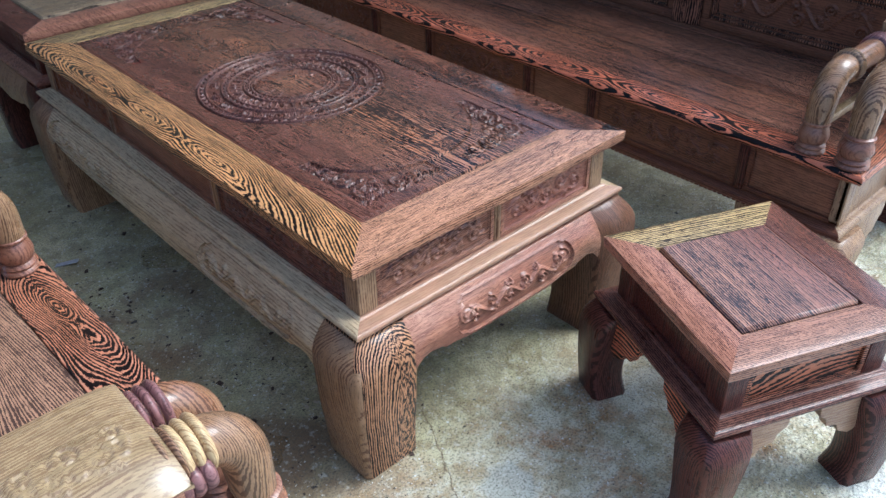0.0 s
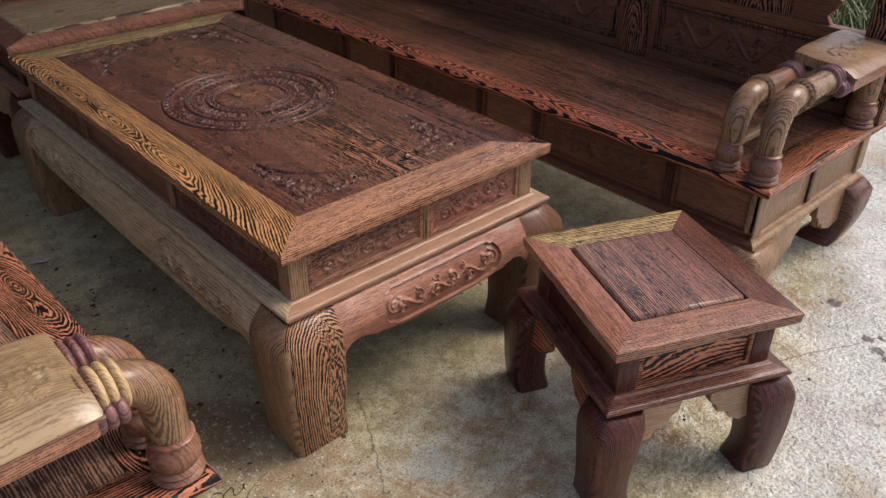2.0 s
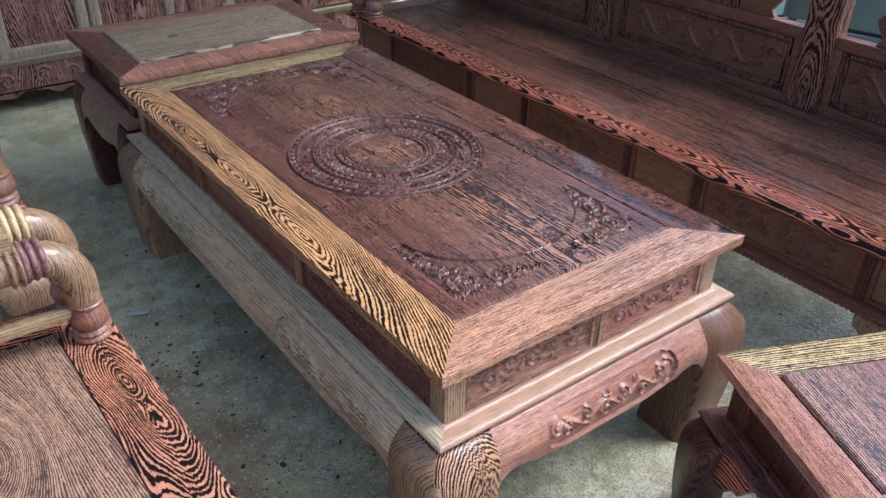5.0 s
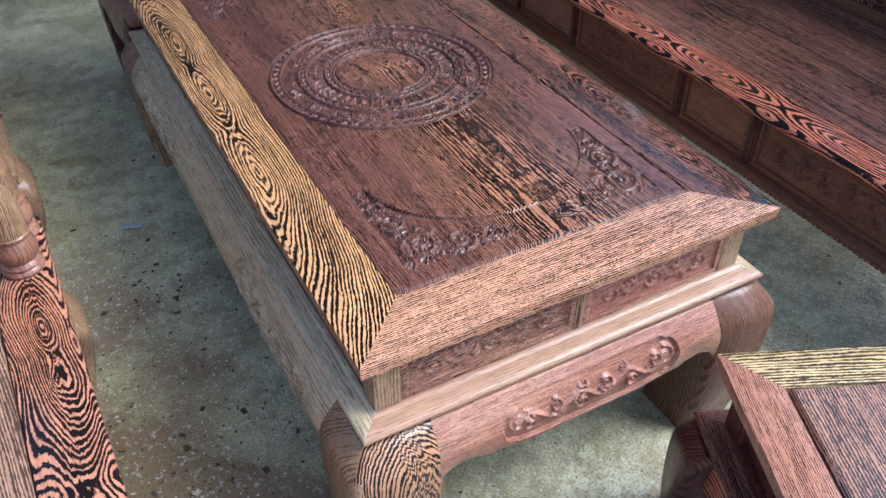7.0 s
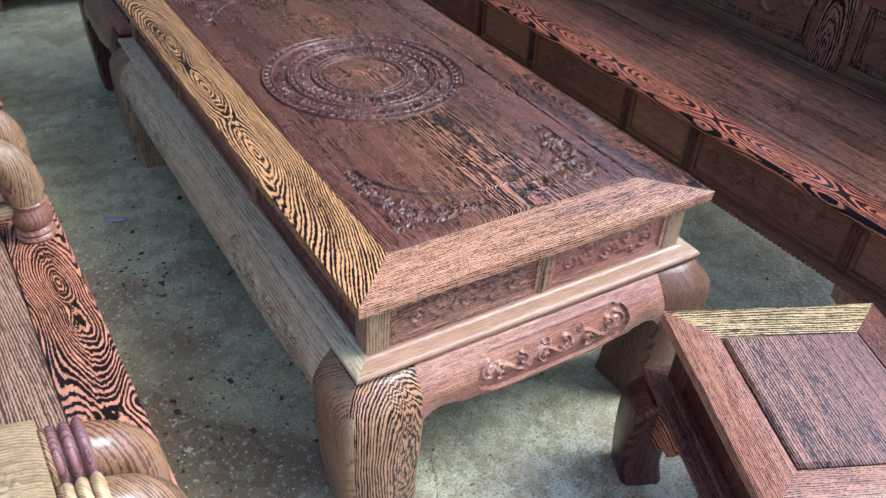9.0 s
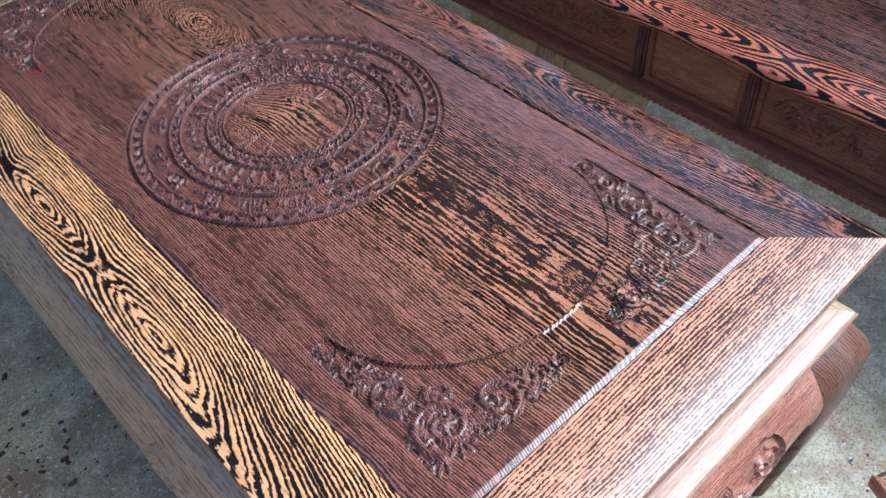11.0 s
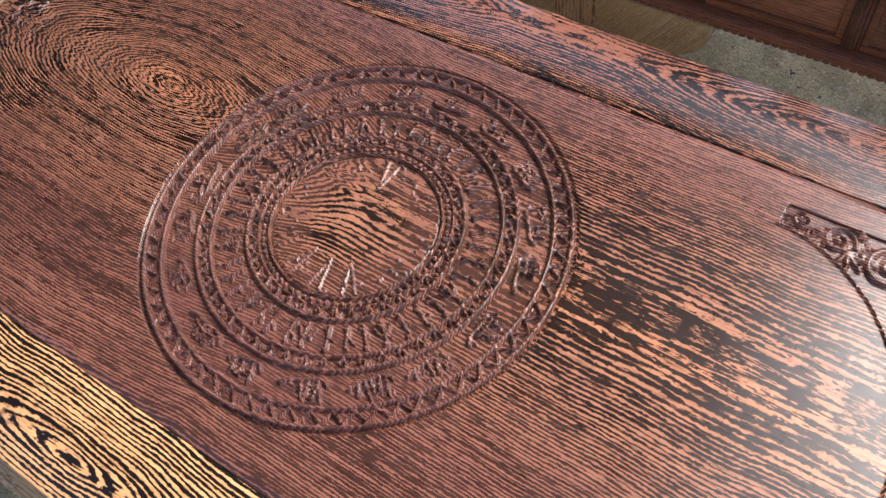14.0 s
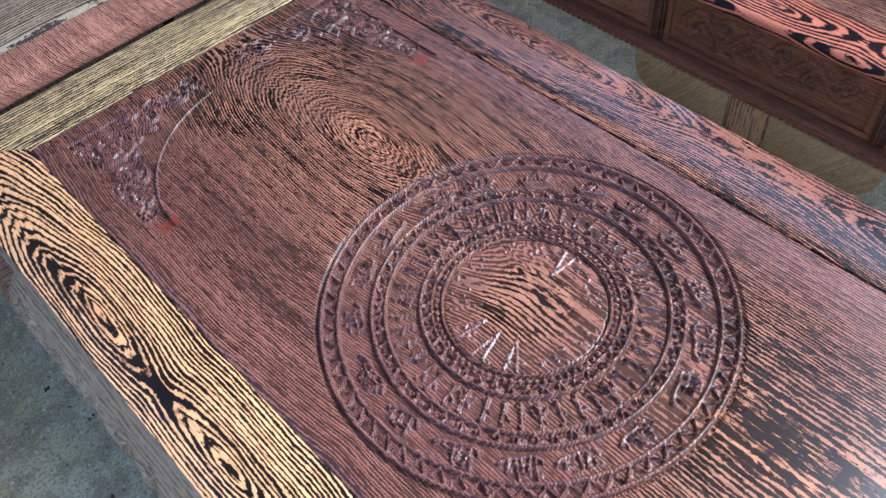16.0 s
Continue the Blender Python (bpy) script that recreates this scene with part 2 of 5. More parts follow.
# the tan leg timber again, with the shade on one leg put into its colour
W_LEG_SHADED = wood("tan leg timber darkened for shade", (0.20, 0.10, 0.058), (0.05, 0.022, 0.014), "z", 0.010, 0.04, 3.0, 0.25, 0.36, 0.3, wash=(0.15, 0.065, 0.04), wash_amount=0.7, lines=0.7)
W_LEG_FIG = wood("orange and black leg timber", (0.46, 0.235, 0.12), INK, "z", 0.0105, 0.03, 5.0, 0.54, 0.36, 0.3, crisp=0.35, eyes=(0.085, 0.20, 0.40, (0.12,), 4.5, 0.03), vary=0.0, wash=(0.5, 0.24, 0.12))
W_LEG_RED = wood("wine red leg timber", (0.125, 0.040, 0.028), (0.018, 0.007, 0.006), "z", 0.008, 0.03, 3.0, 0.42, 0.32, 0.35, wash=(0.11, 0.036, 0.030), lines=0.8)
W_DARK_X = wood("dark timber", (0.22, 0.09, 0.055), INK, "x", 0.009, 0.05, 4.0, 0.5, 0.38, 0.25)
W_DARK_Y = wood("dark seat timber", (0.27, 0.135, 0.085), (0.03, 0.016, 0.013), "y", 0.0075, 0.035, 2.6, 0.48, 0.36, 0.28, wash=(0.20, 0.085, 0.06), wash_amount=0.7)
W_SEAT = wood("dark seat timber with a black streak", (0.37, 0.165, 0.095), (0.012, 0.007, 0.006), "y", 0.010, 0.05, 2.4, 0.50, 0.42, 0.08, wash=(0.20, 0.066, 0.042), wash_amount=0.7, flames=((0.31, 1.6, 0.016, 1.6), (0.45, 2.0, 0.010, 0.9)))
W_CREAM_X = wood("cream sapwood edge", (0.43, 0.265, 0.155), (0.24, 0.12, 0.075), "x", 0.010, 0.03, 3.0, 0.2, 0.32, 0.4, wash=(0.38, 0.18, 0.115), wash_amount=0.8, lines=0.6)
W_SWIRL = wood("swirled chair seat timber", (0.38, 0.225, 0.14), (0.06, 0.033, 0.025), "y", 0.0095, 0.09, 3.0, 0.38, 0.36, 0.28, wash=(0.28, 0.14, 0.095), knots=((0.30, 0.42, 0.07, 0.13, 0.10), (0.44, 0.75, 0.05, 0.12, 0.06)))
W_CHAIR_RAIL = wood("black blotched red timber", (0.50, 0.215, 0.125), INK, "y", 0.0085, 0.07, 9.0, 0.62, 0.32, 0.35, wash=(0.46, 0.16, 0.10), flames=((0.055, 0.36, 0.035, 0.14),), eyes=(0.055, 0.28, 0.30, (0.36, 0.50, 0.98), 2.0), crisp=0.6)
W_GREYTAN = wood("grey tan timber", (0.43, 0.31, 0.18), (0.05, 0.032, 0.02), "x", 0.011, 0.03, 3.0, 0.36, 0.36, 0.3, crisp=0.6, eyes=(0.31, 0.16, 0.6, (0.15, 0.45, 0.75)), wash=(0.34, 0.24, 0.15))
W_BOX_Y = wood("dark carved timber", (0.21, 0.085, 0.045), (0.045, 0.018, 0.012), "y", 0.010, 0.03, 3.0, 0.22, 0.36, 0.15, wash=(0.16, 0.06, 0.035), wash_amount=0.7, lines=0.5)
W_DARK_Z = wood("dark upright timber", (0.33, 0.14, 0.078), INK, "posts", 0.0135, 0.03, 5.0, 0.56, 0.38, 0.25, eyes=(0.02, 0.22, 0.45, (0.50, 1.02), 3.0), vary=0.0)
W_FLAME_Y = wood("flame figured timber", (0.60, 0.19, 0.10), INK, "y", 0.0135, 0.016, 5.0, 0.58, 0.38, 0.2, wash=(0.38, 0.105, 0.055), broken=3.5,
                 crisp=0.9, eyes=(0.058, 0.21, 0.5, (0.22, 0.62, 1.10, 1.48, 2.02, 2.40, 2.78), 0.8), vary=0.0)
W_WINE_X = wood("wine brown timber", (0.25, 0.105, 0.068), (0.05, 0.018, 0.013), "x", 0.0075, 0.03, 4.0, 0.38, 0.32, 0.4, wash=(0.19, 0.07, 0.05), broken=9.0)
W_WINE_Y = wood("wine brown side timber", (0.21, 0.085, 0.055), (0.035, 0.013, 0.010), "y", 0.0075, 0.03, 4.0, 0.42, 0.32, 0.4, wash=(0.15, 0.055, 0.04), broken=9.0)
W_STOOL_RIM = wood("brown stool rim timber", (0.40, 0.195, 0.12), (0.07, 0.026, 0.018), "x", 0.006, 0.03, 5.0, 0.42, 0.32, 0.4, wash=(0.32, 0.13, 0.07), broken=14.0)
W_FLAME_X = wood("flame figured cross timber", (0.54, 0.20, 0.105), INK, "x", 0.0095, 0.12, 5.0, 0.52, 0.34, 0.35, wash=(0.36, 0.14, 0.08), broken=5.0)
W_STOOL = wood("streaked brown seat timber", (0.38, 0.18, 0.10), (0.022, 0.010, 0.008), "y", 0.0085, 0.012, 3.0, 0.48, 0.32, 0.8, wash=(0.22, 0.085, 0.062), wash_amount=0.8, broken=8.0)
W_PALE = wood("pale polished timber", (0.36, 0.255, 0.13), (0.18, 0.105, 0.055), "x", 0.008, 0.06, 4.0, 0.34, 0.28, 0.8, wash=(0.30, 0.185, 0.095), lines=0.75)
W_PIPE = wood("turned honey timber", (0.35, 0.215, 0.112), (0.055, 0.024, 0.014), "z", 0.009, 0.09, 4.0, 0.26, 0.26, 0.6, wash=(0.27, 0.120, 0.066), wash_amount=0.85, lines=0.75)
W_FOOT = wood("turned red brown timber", (0.30, 0.145, 0.085), (0.10, 0.04, 0.026), "z", 0.010, 0.06, 4.0, 0.15, 0.26, 0.5, wash=(0.22, 0.085, 0.055), wash_amount=0.8, lines=0.6)
W_PURPLE = wood("purple brown timber", (0.24, 0.115, 0.105), (0.07, 0.028, 0.03), "x", 0.012, 0.04, 6.0, 0.3, 0.3, 0.4, lines=0.7)
W_YELLOW = wood("yellow sapwood", (0.62, 0.44, 0.225), (0.26, 0.14, 0.06), "z", 0.006, 0.02, 6.0, 0.25, 0.34, 0.3, wash=(0.58, 0.40, 0.19), lines=0.7)
W_GREYGREEN = wood("grey green timber", (0.38, 0.29, 0.185), (0.13, 0.09, 0.06), "z", 0.012, 0.03, 4.0, 0.2, 0.46, 0.15, wash=(0.25, 0.19, 0.13), lines=0.6)
W_CAB = wood("dull purple brown timber", (0.38, 0.19, 0.135), (0.03, 0.014, 0.012), "z", 0.012, 0.11, 6.0, 0.46, 0.38, 0.4, wash=(0.26, 0.115, 0.09), lines=0.95)


HOLES = ((1.494, -0.704, 0.028), (1.386, -0.860, 0.020), (1.352, -0.905, 0.024), (1.330, -0.935, 0.014), (1.420, -0.885, 0.012))


def ground_material():
    n = Nodes("stained cement")
    x, y, z = n.coords()
    p = n.xyz(x, y, z)
    big, mid, patchy = n.noise(p, 1.1, 4.0, 0.6), n.noise(p, 4.2, 6.0, 0.68, 0.3), n.noise(p, 15.0, 5.0, 0.7)
    small, grit, pits = n.noise(p, 55.0, 4.0, 0.7), n.noise(p, 170.0, 3.0, 0.65), n.noise(n.xyz(x, y, 7.0), 30.0, 3.0, 0.6)
    # worn cement inside, rough pale slab outside: the joint runs past the stool and the bench end
    side = n.math("ADD", n.math("MULTIPLY", x, 0.33), n.math("MULTIPLY", y, -0.95))
    side = n.math("MULTIPLY_ADD", n.math("SUBTRACT", mid, 0.5), 0.45, side)
    outdoor = n.step(side, 1.00, 1.20)
    edge = n.math("ADD", n.math("MULTIPLY", x, 0.6), n.math("MULTIPLY", y, -0.8))
    lumpy = n.step(n.math("MULTIPLY_ADD", n.math("SUBTRACT", mid, 0.5), 0.6, edge), 0.72, 1.0)
    inside = n.mix(n.step(mid, 0.40, 0.60), (0.47, 0.42, 0.215), (0.72, 0.67, 0.40))
    inside = n.mix(n.math("MULTIPLY", n.step(patchy, 0.44, 0.60), 0.7), inside, (0.32, 0.275, 0.155))
    aisle = n.math("MULTIPLY", n.step(x, 0.05, -0.15), n.step(y, 1.35, 0.85))
    dirt = n.math("MULTIPLY", n.step(n.math("ADD", big, n.math("MULTIPLY", mid, 0.4)), 0.56, 0.74), n.math("MULTIPLY_ADD", aisle, 0.75, 0.25))
    inside = n.mix(dirt, inside, (0.25, 0.165, 0.085))
    near = n.math("MULTIPLY", n.step(n.math("ADD", y, n.math("MULTIPLY", mid, 0.5)), 0.25, -0.15), n.step(n.noise(p, 2.0, 4.0, 0.6), 0.34, 0.56))
    inside = n.mix(n.math("MULTIPLY", near, 0.85), inside, n.mix(n.step(patchy, 0.38, 0.60), (0.80, 0.75, 0.58), (0.50, 0.41, 0.25)))
    rust = n.step(n.noise(n.xyz(x, y, 3.0), 5.2, 7.0, 0.76, 0.5), 0.47, 0.64)
    inside = n.mix(n.math("MULTIPLY", n.math("MULTIPLY", rust, near), 0.9), inside, (0.38, 0.19, 0.07))
    # a pale round spill in front of the table
    dx, dy = n.math("SUBTRACT", x, 0.085), n.math("SUBTRACT", y, -0.36)
    spill = n.math("SQRT", n.math("ADD", n.math("MULTIPLY", dx, dx), n.math("MULTIPLY", dy, dy)))
    spill = n.step(n.math("MULTIPLY_ADD", n.math("SUBTRACT", patchy, 0.5), 0.07, spill), 0.075, 0.045)
    inside = n.mix(n.math("MULTIPLY", spill, 0.75), inside, (0.50, 0.50, 0.43))
    outside = n.mix(n.step(n.noise(p, 2.6, 6.0, 0.7), 0.36, 0.64), (0.76, 0.775, 0.70), (0.58, 0.58, 0.51))
    outside = n.mix(n.math("MULTIPLY", n.step(n.noise(p, 3.3, 5.0, 0.65), 0.52, 0.68), 0.5), outside, (0.55, 0.40, 0.38))
    outside = n.mix(n.math("MULTIPLY", n.step(n.math("ADD", small, n.math("MULTIPLY", patchy, 0.5)), 0.80, 0.92), 0.8), outside, (0.17, 0.155, 0.12))
    outside = n.mix(n.math("MULTIPLY", n.step(n.noise(n.xyz(x, y, 23.0), 2.4, 5.0, 0.65), 0.58, 0.68), 0.7), outside, (0.42, 0.33, 0.19))
    c = n.mix(outdoor, inside, outside)
    c = n.mix(n.math("MULTIPLY", n.step(grit, 0.49, 0.60), 0.60), c, (0.12, 0.11, 0.08))
    c = n.mix(n.math("MULTIPLY", n.step(small, 0.55, 0.66), 0.5), c, (0.70, 0.68, 0.58))
    speck = n.noise(n.xyz(x, y, 11.0), 95.0, 2.0, 0.5)
    c = n.mix(n.step(speck, 0.665, 0.70), c, (0.72, 0.70, 0.62))
    c = n.mix(n.step(speck, 0.315, 0.285), c, (0.06, 0.05, 0.04))
    crumb = n.noise(n.xyz(x, y, 29.0), 60.0, 1.0, 0.5)
    c = n.mix(n.math("MULTIPLY", n.step(crumb, 0.72, 0.745), aisle), c, (0.62, 0.57, 0.47))
    c = n.mix(n.math("MULTIPLY", n.step(crumb, 0.30, 0.275), aisle), c, (0.05, 0.03, 0.022))
    c = n.mix(n.step(pits, 0.68, 0.71), c, (0.05, 0.042, 0.033))
    # broken holes in the slab outside
    for hx, hy, hr in HOLES:
        gap = n.math("SQRT", n.math("ADD", n.math("POWER", n.math("SUBTRACT", x, hx), 2.0), n.math("POWER", n.math("SUBTRACT", y, hy), 2.0)))
        gap = n.math("MULTIPLY_ADD", n.math("SUBTRACT", small, 0.5), 0.05, gap)
        c = n.mix(n.math("MULTIPLY", n.step(gap, hr, hr * 0.6), 0.9), c, (0.06, 0.035, 0.025))
    wet = n.step(n.noise(p, 1.7, 4.0, 0.55), 0.42, 0.58)
    c = n.mix(n.math("MULTIPLY", wet, 0.30), c, n.mix(1.0, c, (0.55, 0.57, 0.52), "MULTIPLY"))
    # hairline cracks, each a line from one point to another
    for x0, y0, x1, y1, wide in ((0.10, -0.04, -0.155, -0.56, 0.0022), (-0.155, -0.56, -0.30, -0.95, 0.0022), (0.10, -0.83, 0.60, -1.02, 0.0028), (-0.24, -0.12, -0.62, -0.30, 0.002), (1.05, -0.72, 1.75, -1.02, 0.0028)):
        L = math.hypot(x1 - x0, y1 - y0)
        ax, ay = (x1 - x0) / L, (y1 - y0) / L
        px = n.math("MULTIPLY_ADD", n.math("SUBTRACT", patchy, 0.5), 0.05, n.math("SUBTRACT", x, x0))
        py = n.math("MULTIPLY_ADD", n.math("SUBTRACT", mid, 0.5), 0.06, n.math("SUBTRACT", y, y0))
        far = n.math("ABSOLUTE", n.math("SUBTRACT", n.math("MULTIPLY", px, ay), n.math("MULTIPLY", py, ax)))
        run = n.math("ADD", n.math("MULTIPLY", px, ax), n.math("MULTIPLY", py, ay))
        on = n.math("MULTIPLY", n.step(far, wide, wide * 0.3), n.math("MULTIPLY", n.step(run, -0.02, 0.02), n.step(run, L + 0.02, L - 0.02)))
        c = n.mix(n.math("MULTIPLY", on, 0.75), c, (0.11, 0.075, 0.045))
    lumps = n.noise(n.xyz(x, y, 17.0), 62.0, 1.5, 0.5, 0.4)
    swell = n.noise(n.xyz(x, y, 19.0), 21.0, 2.0, 0.5)
    h = n.math("ADD", n.math("MULTIPLY", small, 0.18), n.math("MULTIPLY", patchy, 0.28))
    h = n.math("ADD", h, n.math("MULTIPLY", n.math("ADD", n.step(lumps, 0.25, 0.75, 0.0, 0.42), n.math("ADD", n.math("MULTIPLY", swell, 0.55), n.math("MULTIPLY", small, 0.55))), lumpy))
    n.bump(n.math("ADD", h, n.math("MULTIPLY", grit, 0.35)), 0.9, 0.010)
    gloss = n.math("MAXIMUM", wet, n.math("MULTIPLY", lumpy, 0.9))
    return n.out(c, n.math("MULTIPLY_ADD", gloss, -0.36, 0.60), 0.0, n.math("MULTIPLY", gloss, 0.22), 0.16)


def plain(name, colour, rough=0.6, metal=0.0, scale=14.0, amount=0.3):
    n = Nodes(name)
    x, y, z = n.coords()
    p = n.xyz(x, y, z)
    f = n.step(n.noise(p, scale, 5.0, 0.65), 0.3, 0.7)
    n.bump(n.noise(p, scale * 9, 3.0, 0.6), 0.3, 0.002)
    return n.out(n.mix(n.math("MULTIPLY", f, amount), colour, tuple(c * 0.45 for c in colour)), n.step(f, 0, 1, rough - 0.06, rough + 0.1), metal)


M_GROUND = ground_material()
M_PLASTER = plain("grey plaster", (0.13, 0.125, 0.115), 0.85, 0, 1.6, 0.35)
M_ROOF = plain("galvanised sheet", (0.13, 0.13, 0.13), 0.6, 0.0, 2.0, 0.4)
M_GRASS = plain("grass blade", (0.10, 0.13, 0.035), 0.6, 0, 6.0, 0.6)
M_CHIP = plain("dark wood chip", (0.055, 0.03, 0.018), 0.7, 0, 60.0, 0.4)
M_CHIP_PALE = plain("pale wood shaving", (0.50, 0.42, 0.30), 0.7, 0, 60.0, 0.3)
M_FOIL = plain("torn silver wrapper", (0.6, 0.62, 0.66), 0.35, 0.5, 80.0, 0.4)
M_HOLE = plain("dark keyhole", (0.01, 0.01, 0.01), 0.7, 0, 60.0, 0.2)
M_RAG = plain("red plastic scrap", (0.5, 0.06, 0.05), 0.5, 0, 40.0, 0.4)
M_BLUE = plain("faded blue green paint", (0.13, 0.19, 0.19), 0.6, 0, 4.0, 0.5)
M_STICKER = plain("cream paper tag", (0.8, 0.77, 0.6), 0.6, 0, 40.0, 0.15)

# ---------------------------------------------------------------- building helpers


def link_mesh(name, me, material, parent, label=""):
    ob = new(name, me)
    if material is not None and not me.materials:
        me.materials.append(material)
    ob.parent = parent
    return tagged(ob, label)


def part(name, bm, material, parent, label="", smooth=40):
    me = bpy.data.meshes.new(name)
    bmesh.ops.recalc_face_normals(bm, faces=bm.faces)
    bm.to_mesh(me)
    bm.free()
    if smooth:
        me.shade_smooth()
        me.set_sharp_from_angle(angle=radians(smooth))
    return link_mesh(name, me, material, parent, label)


def thing(name, m, label, category, group="", kind=""):
    ob = new(name)
    ob.empty_display_size = 0.1
    ob.matrix_world = m
    return tagged(ob, label, category, group, kind)


def join(*bms):
    out = bmesh.new()
    for b in bms:
        me = bpy.data.meshes.new("tmp")
        b.to_mesh(me)
        b.free()
        out.from_mesh(me)
        bpy.data.meshes.remove(me)
    return out


def box(x0, x1, y0, y1, z0, z1, bev=0.003, seg=2):
    bm = bmesh.new()
    bmesh.ops.create_cube(bm, size=1.0)
    for v in bm.verts:
        v.co = Vector(((x0 + x1) / 2 + v.co.x * (x1 - x0), (y0 + y1) / 2 + v.co.y * (y1 - y0), (z0 + z1) / 2 + v.co.z * (z1 - z0)))
    if bev:
        bmesh.ops.bevel(bm, geom=bm.edges[:], offset=min(bev, 0.3 * min(x1 - x0, y1 - y0, z1 - z0)), segments=seg, affect="EDGES", profile=0.6)
    return bm


def prism(outline, depth, m, bev=0.003):
    """An outline in the xz plane, pushed along +y by depth, placed by m."""
    bm = bmesh.new()
    f = bm.faces.new([bm.verts.new((x, 0, z)) for x, z in outline])
    r = bmesh.ops.extrude_face_region(bm, geom=[f])
    bmesh.ops.translate(bm, vec=(0, depth, 0), verts=[g for g in r["geom"] if isinstance(g, bmesh.types.BMVert)])
    bmesh.ops.recalc_face_normals(bm, faces=bm.faces)
    if bev:
        rim = [e for e in bm.edges if abs(e.verts[0].co.y - e.verts[1].co.y) < 1e-6]
        bmesh.ops.bevel(bm, geom=rim, offset=bev, segments=2, affect="EDGES", profile=0.6)
    bmesh.ops.transform(bm, matrix=m, verts=bm.verts)
    return bm


def lathe(profile, segs=24, m=Matrix()):
    """profile: (radius, height) from bottom to top."""
    bm = bmesh.new()
    rows = [[bm.verts.new((r * math.cos(2 * math.pi * i / segs), r * math.sin(2 * math.pi * i / segs), z)) for i in range(segs)] for r, z in profile]
    for a, b in zip(rows, rows[1:]):
        for i in range(segs):
            bm.faces.new((a[i], a[(i + 1) % segs], b[(i + 1) % segs], b[i]))
    bm.faces.new(rows[0][::-1]), bm.faces.new(rows[-1])
    bmesh.ops.transform(bm, matrix=m, verts=bm.verts)
    return bm


def tube(points, radii, segs=20):
    """A round bar through points, with its own radius at each."""
    bm = bmesh.new()
    pts = [Vector(p) for p in points]
    side, rows = None, []
    for i, p in enumerate(pts):
        d = (pts[min(i + 1, len(pts) - 1)] - pts[max(i - 1, 0)]).normalized()
        if side is None:
            side = d.orthogonal()
        side = (side - d * side.dot(d)).normalized()
        up = d.cross(side)
        rows.append([bm.verts.new(p + radii[i] * (math.cos(a) * side + math.sin(a) * up)) for a in (2 * math.pi * k / segs for k in range(segs))])
    for a, b in zip(rows, rows[1:]):
        for i in range(segs):
            bm.faces.new((a[i], a[(i + 1) % segs], b[(i + 1) % segs], b[i]))
    bm.faces.new(rows[0][::-1]), bm.faces.new(rows[-1])
    return bm


def mitre(side, rect, profile):
    """One side (0 near, 1 right, 2 far, 3 left) of a mitred frame round rect (x0, x1, y0, y1). profile: closed ring of (inset, z)."""
    x0, x1, y0, y1 = rect
    bm = bmesh.new()
    ends = []
    for k in (side, (side + 1) % 4):
        row = []
        for d, z in profile:
            row.append(bm.verts.new(((x0 + d, x1 - d, x1 - d, x0 + d)[k], (y0 + d, y0 + d, y1 - d, y1 - d)[k], z)))
        ends.append(row)
    n = len(profile)
    for i in range(n):
        bm.faces.new((ends[0][i], ends[0][(i + 1) % n], ends[1][(i + 1) % n], ends[1][i]))
    bm.faces.new(ends[0]), bm.faces.new(ends[1][::-1])
    return bm


def rounded(points, r=0.004, seg=3):
    """Rounds the corners of a closed profile."""
    out = []
    n = len(points)
    for i in range(n):
        a, b, c = Vector(points[i - 1]), Vector(points[i]), Vector(points[(i + 1) % n])
        k = min(r, 0.4 * (a - b).length, 0.4 * (c - b).length)
        p, q = b + (a - b).normalized() * k, b + (c - b).normalized() * k
        for j in range(seg + 1):
            t = j / seg
            out.append(tuple((1 - t) ** 2 * p + 2 * t * (1 - t) * b + t * t * q))
    return out


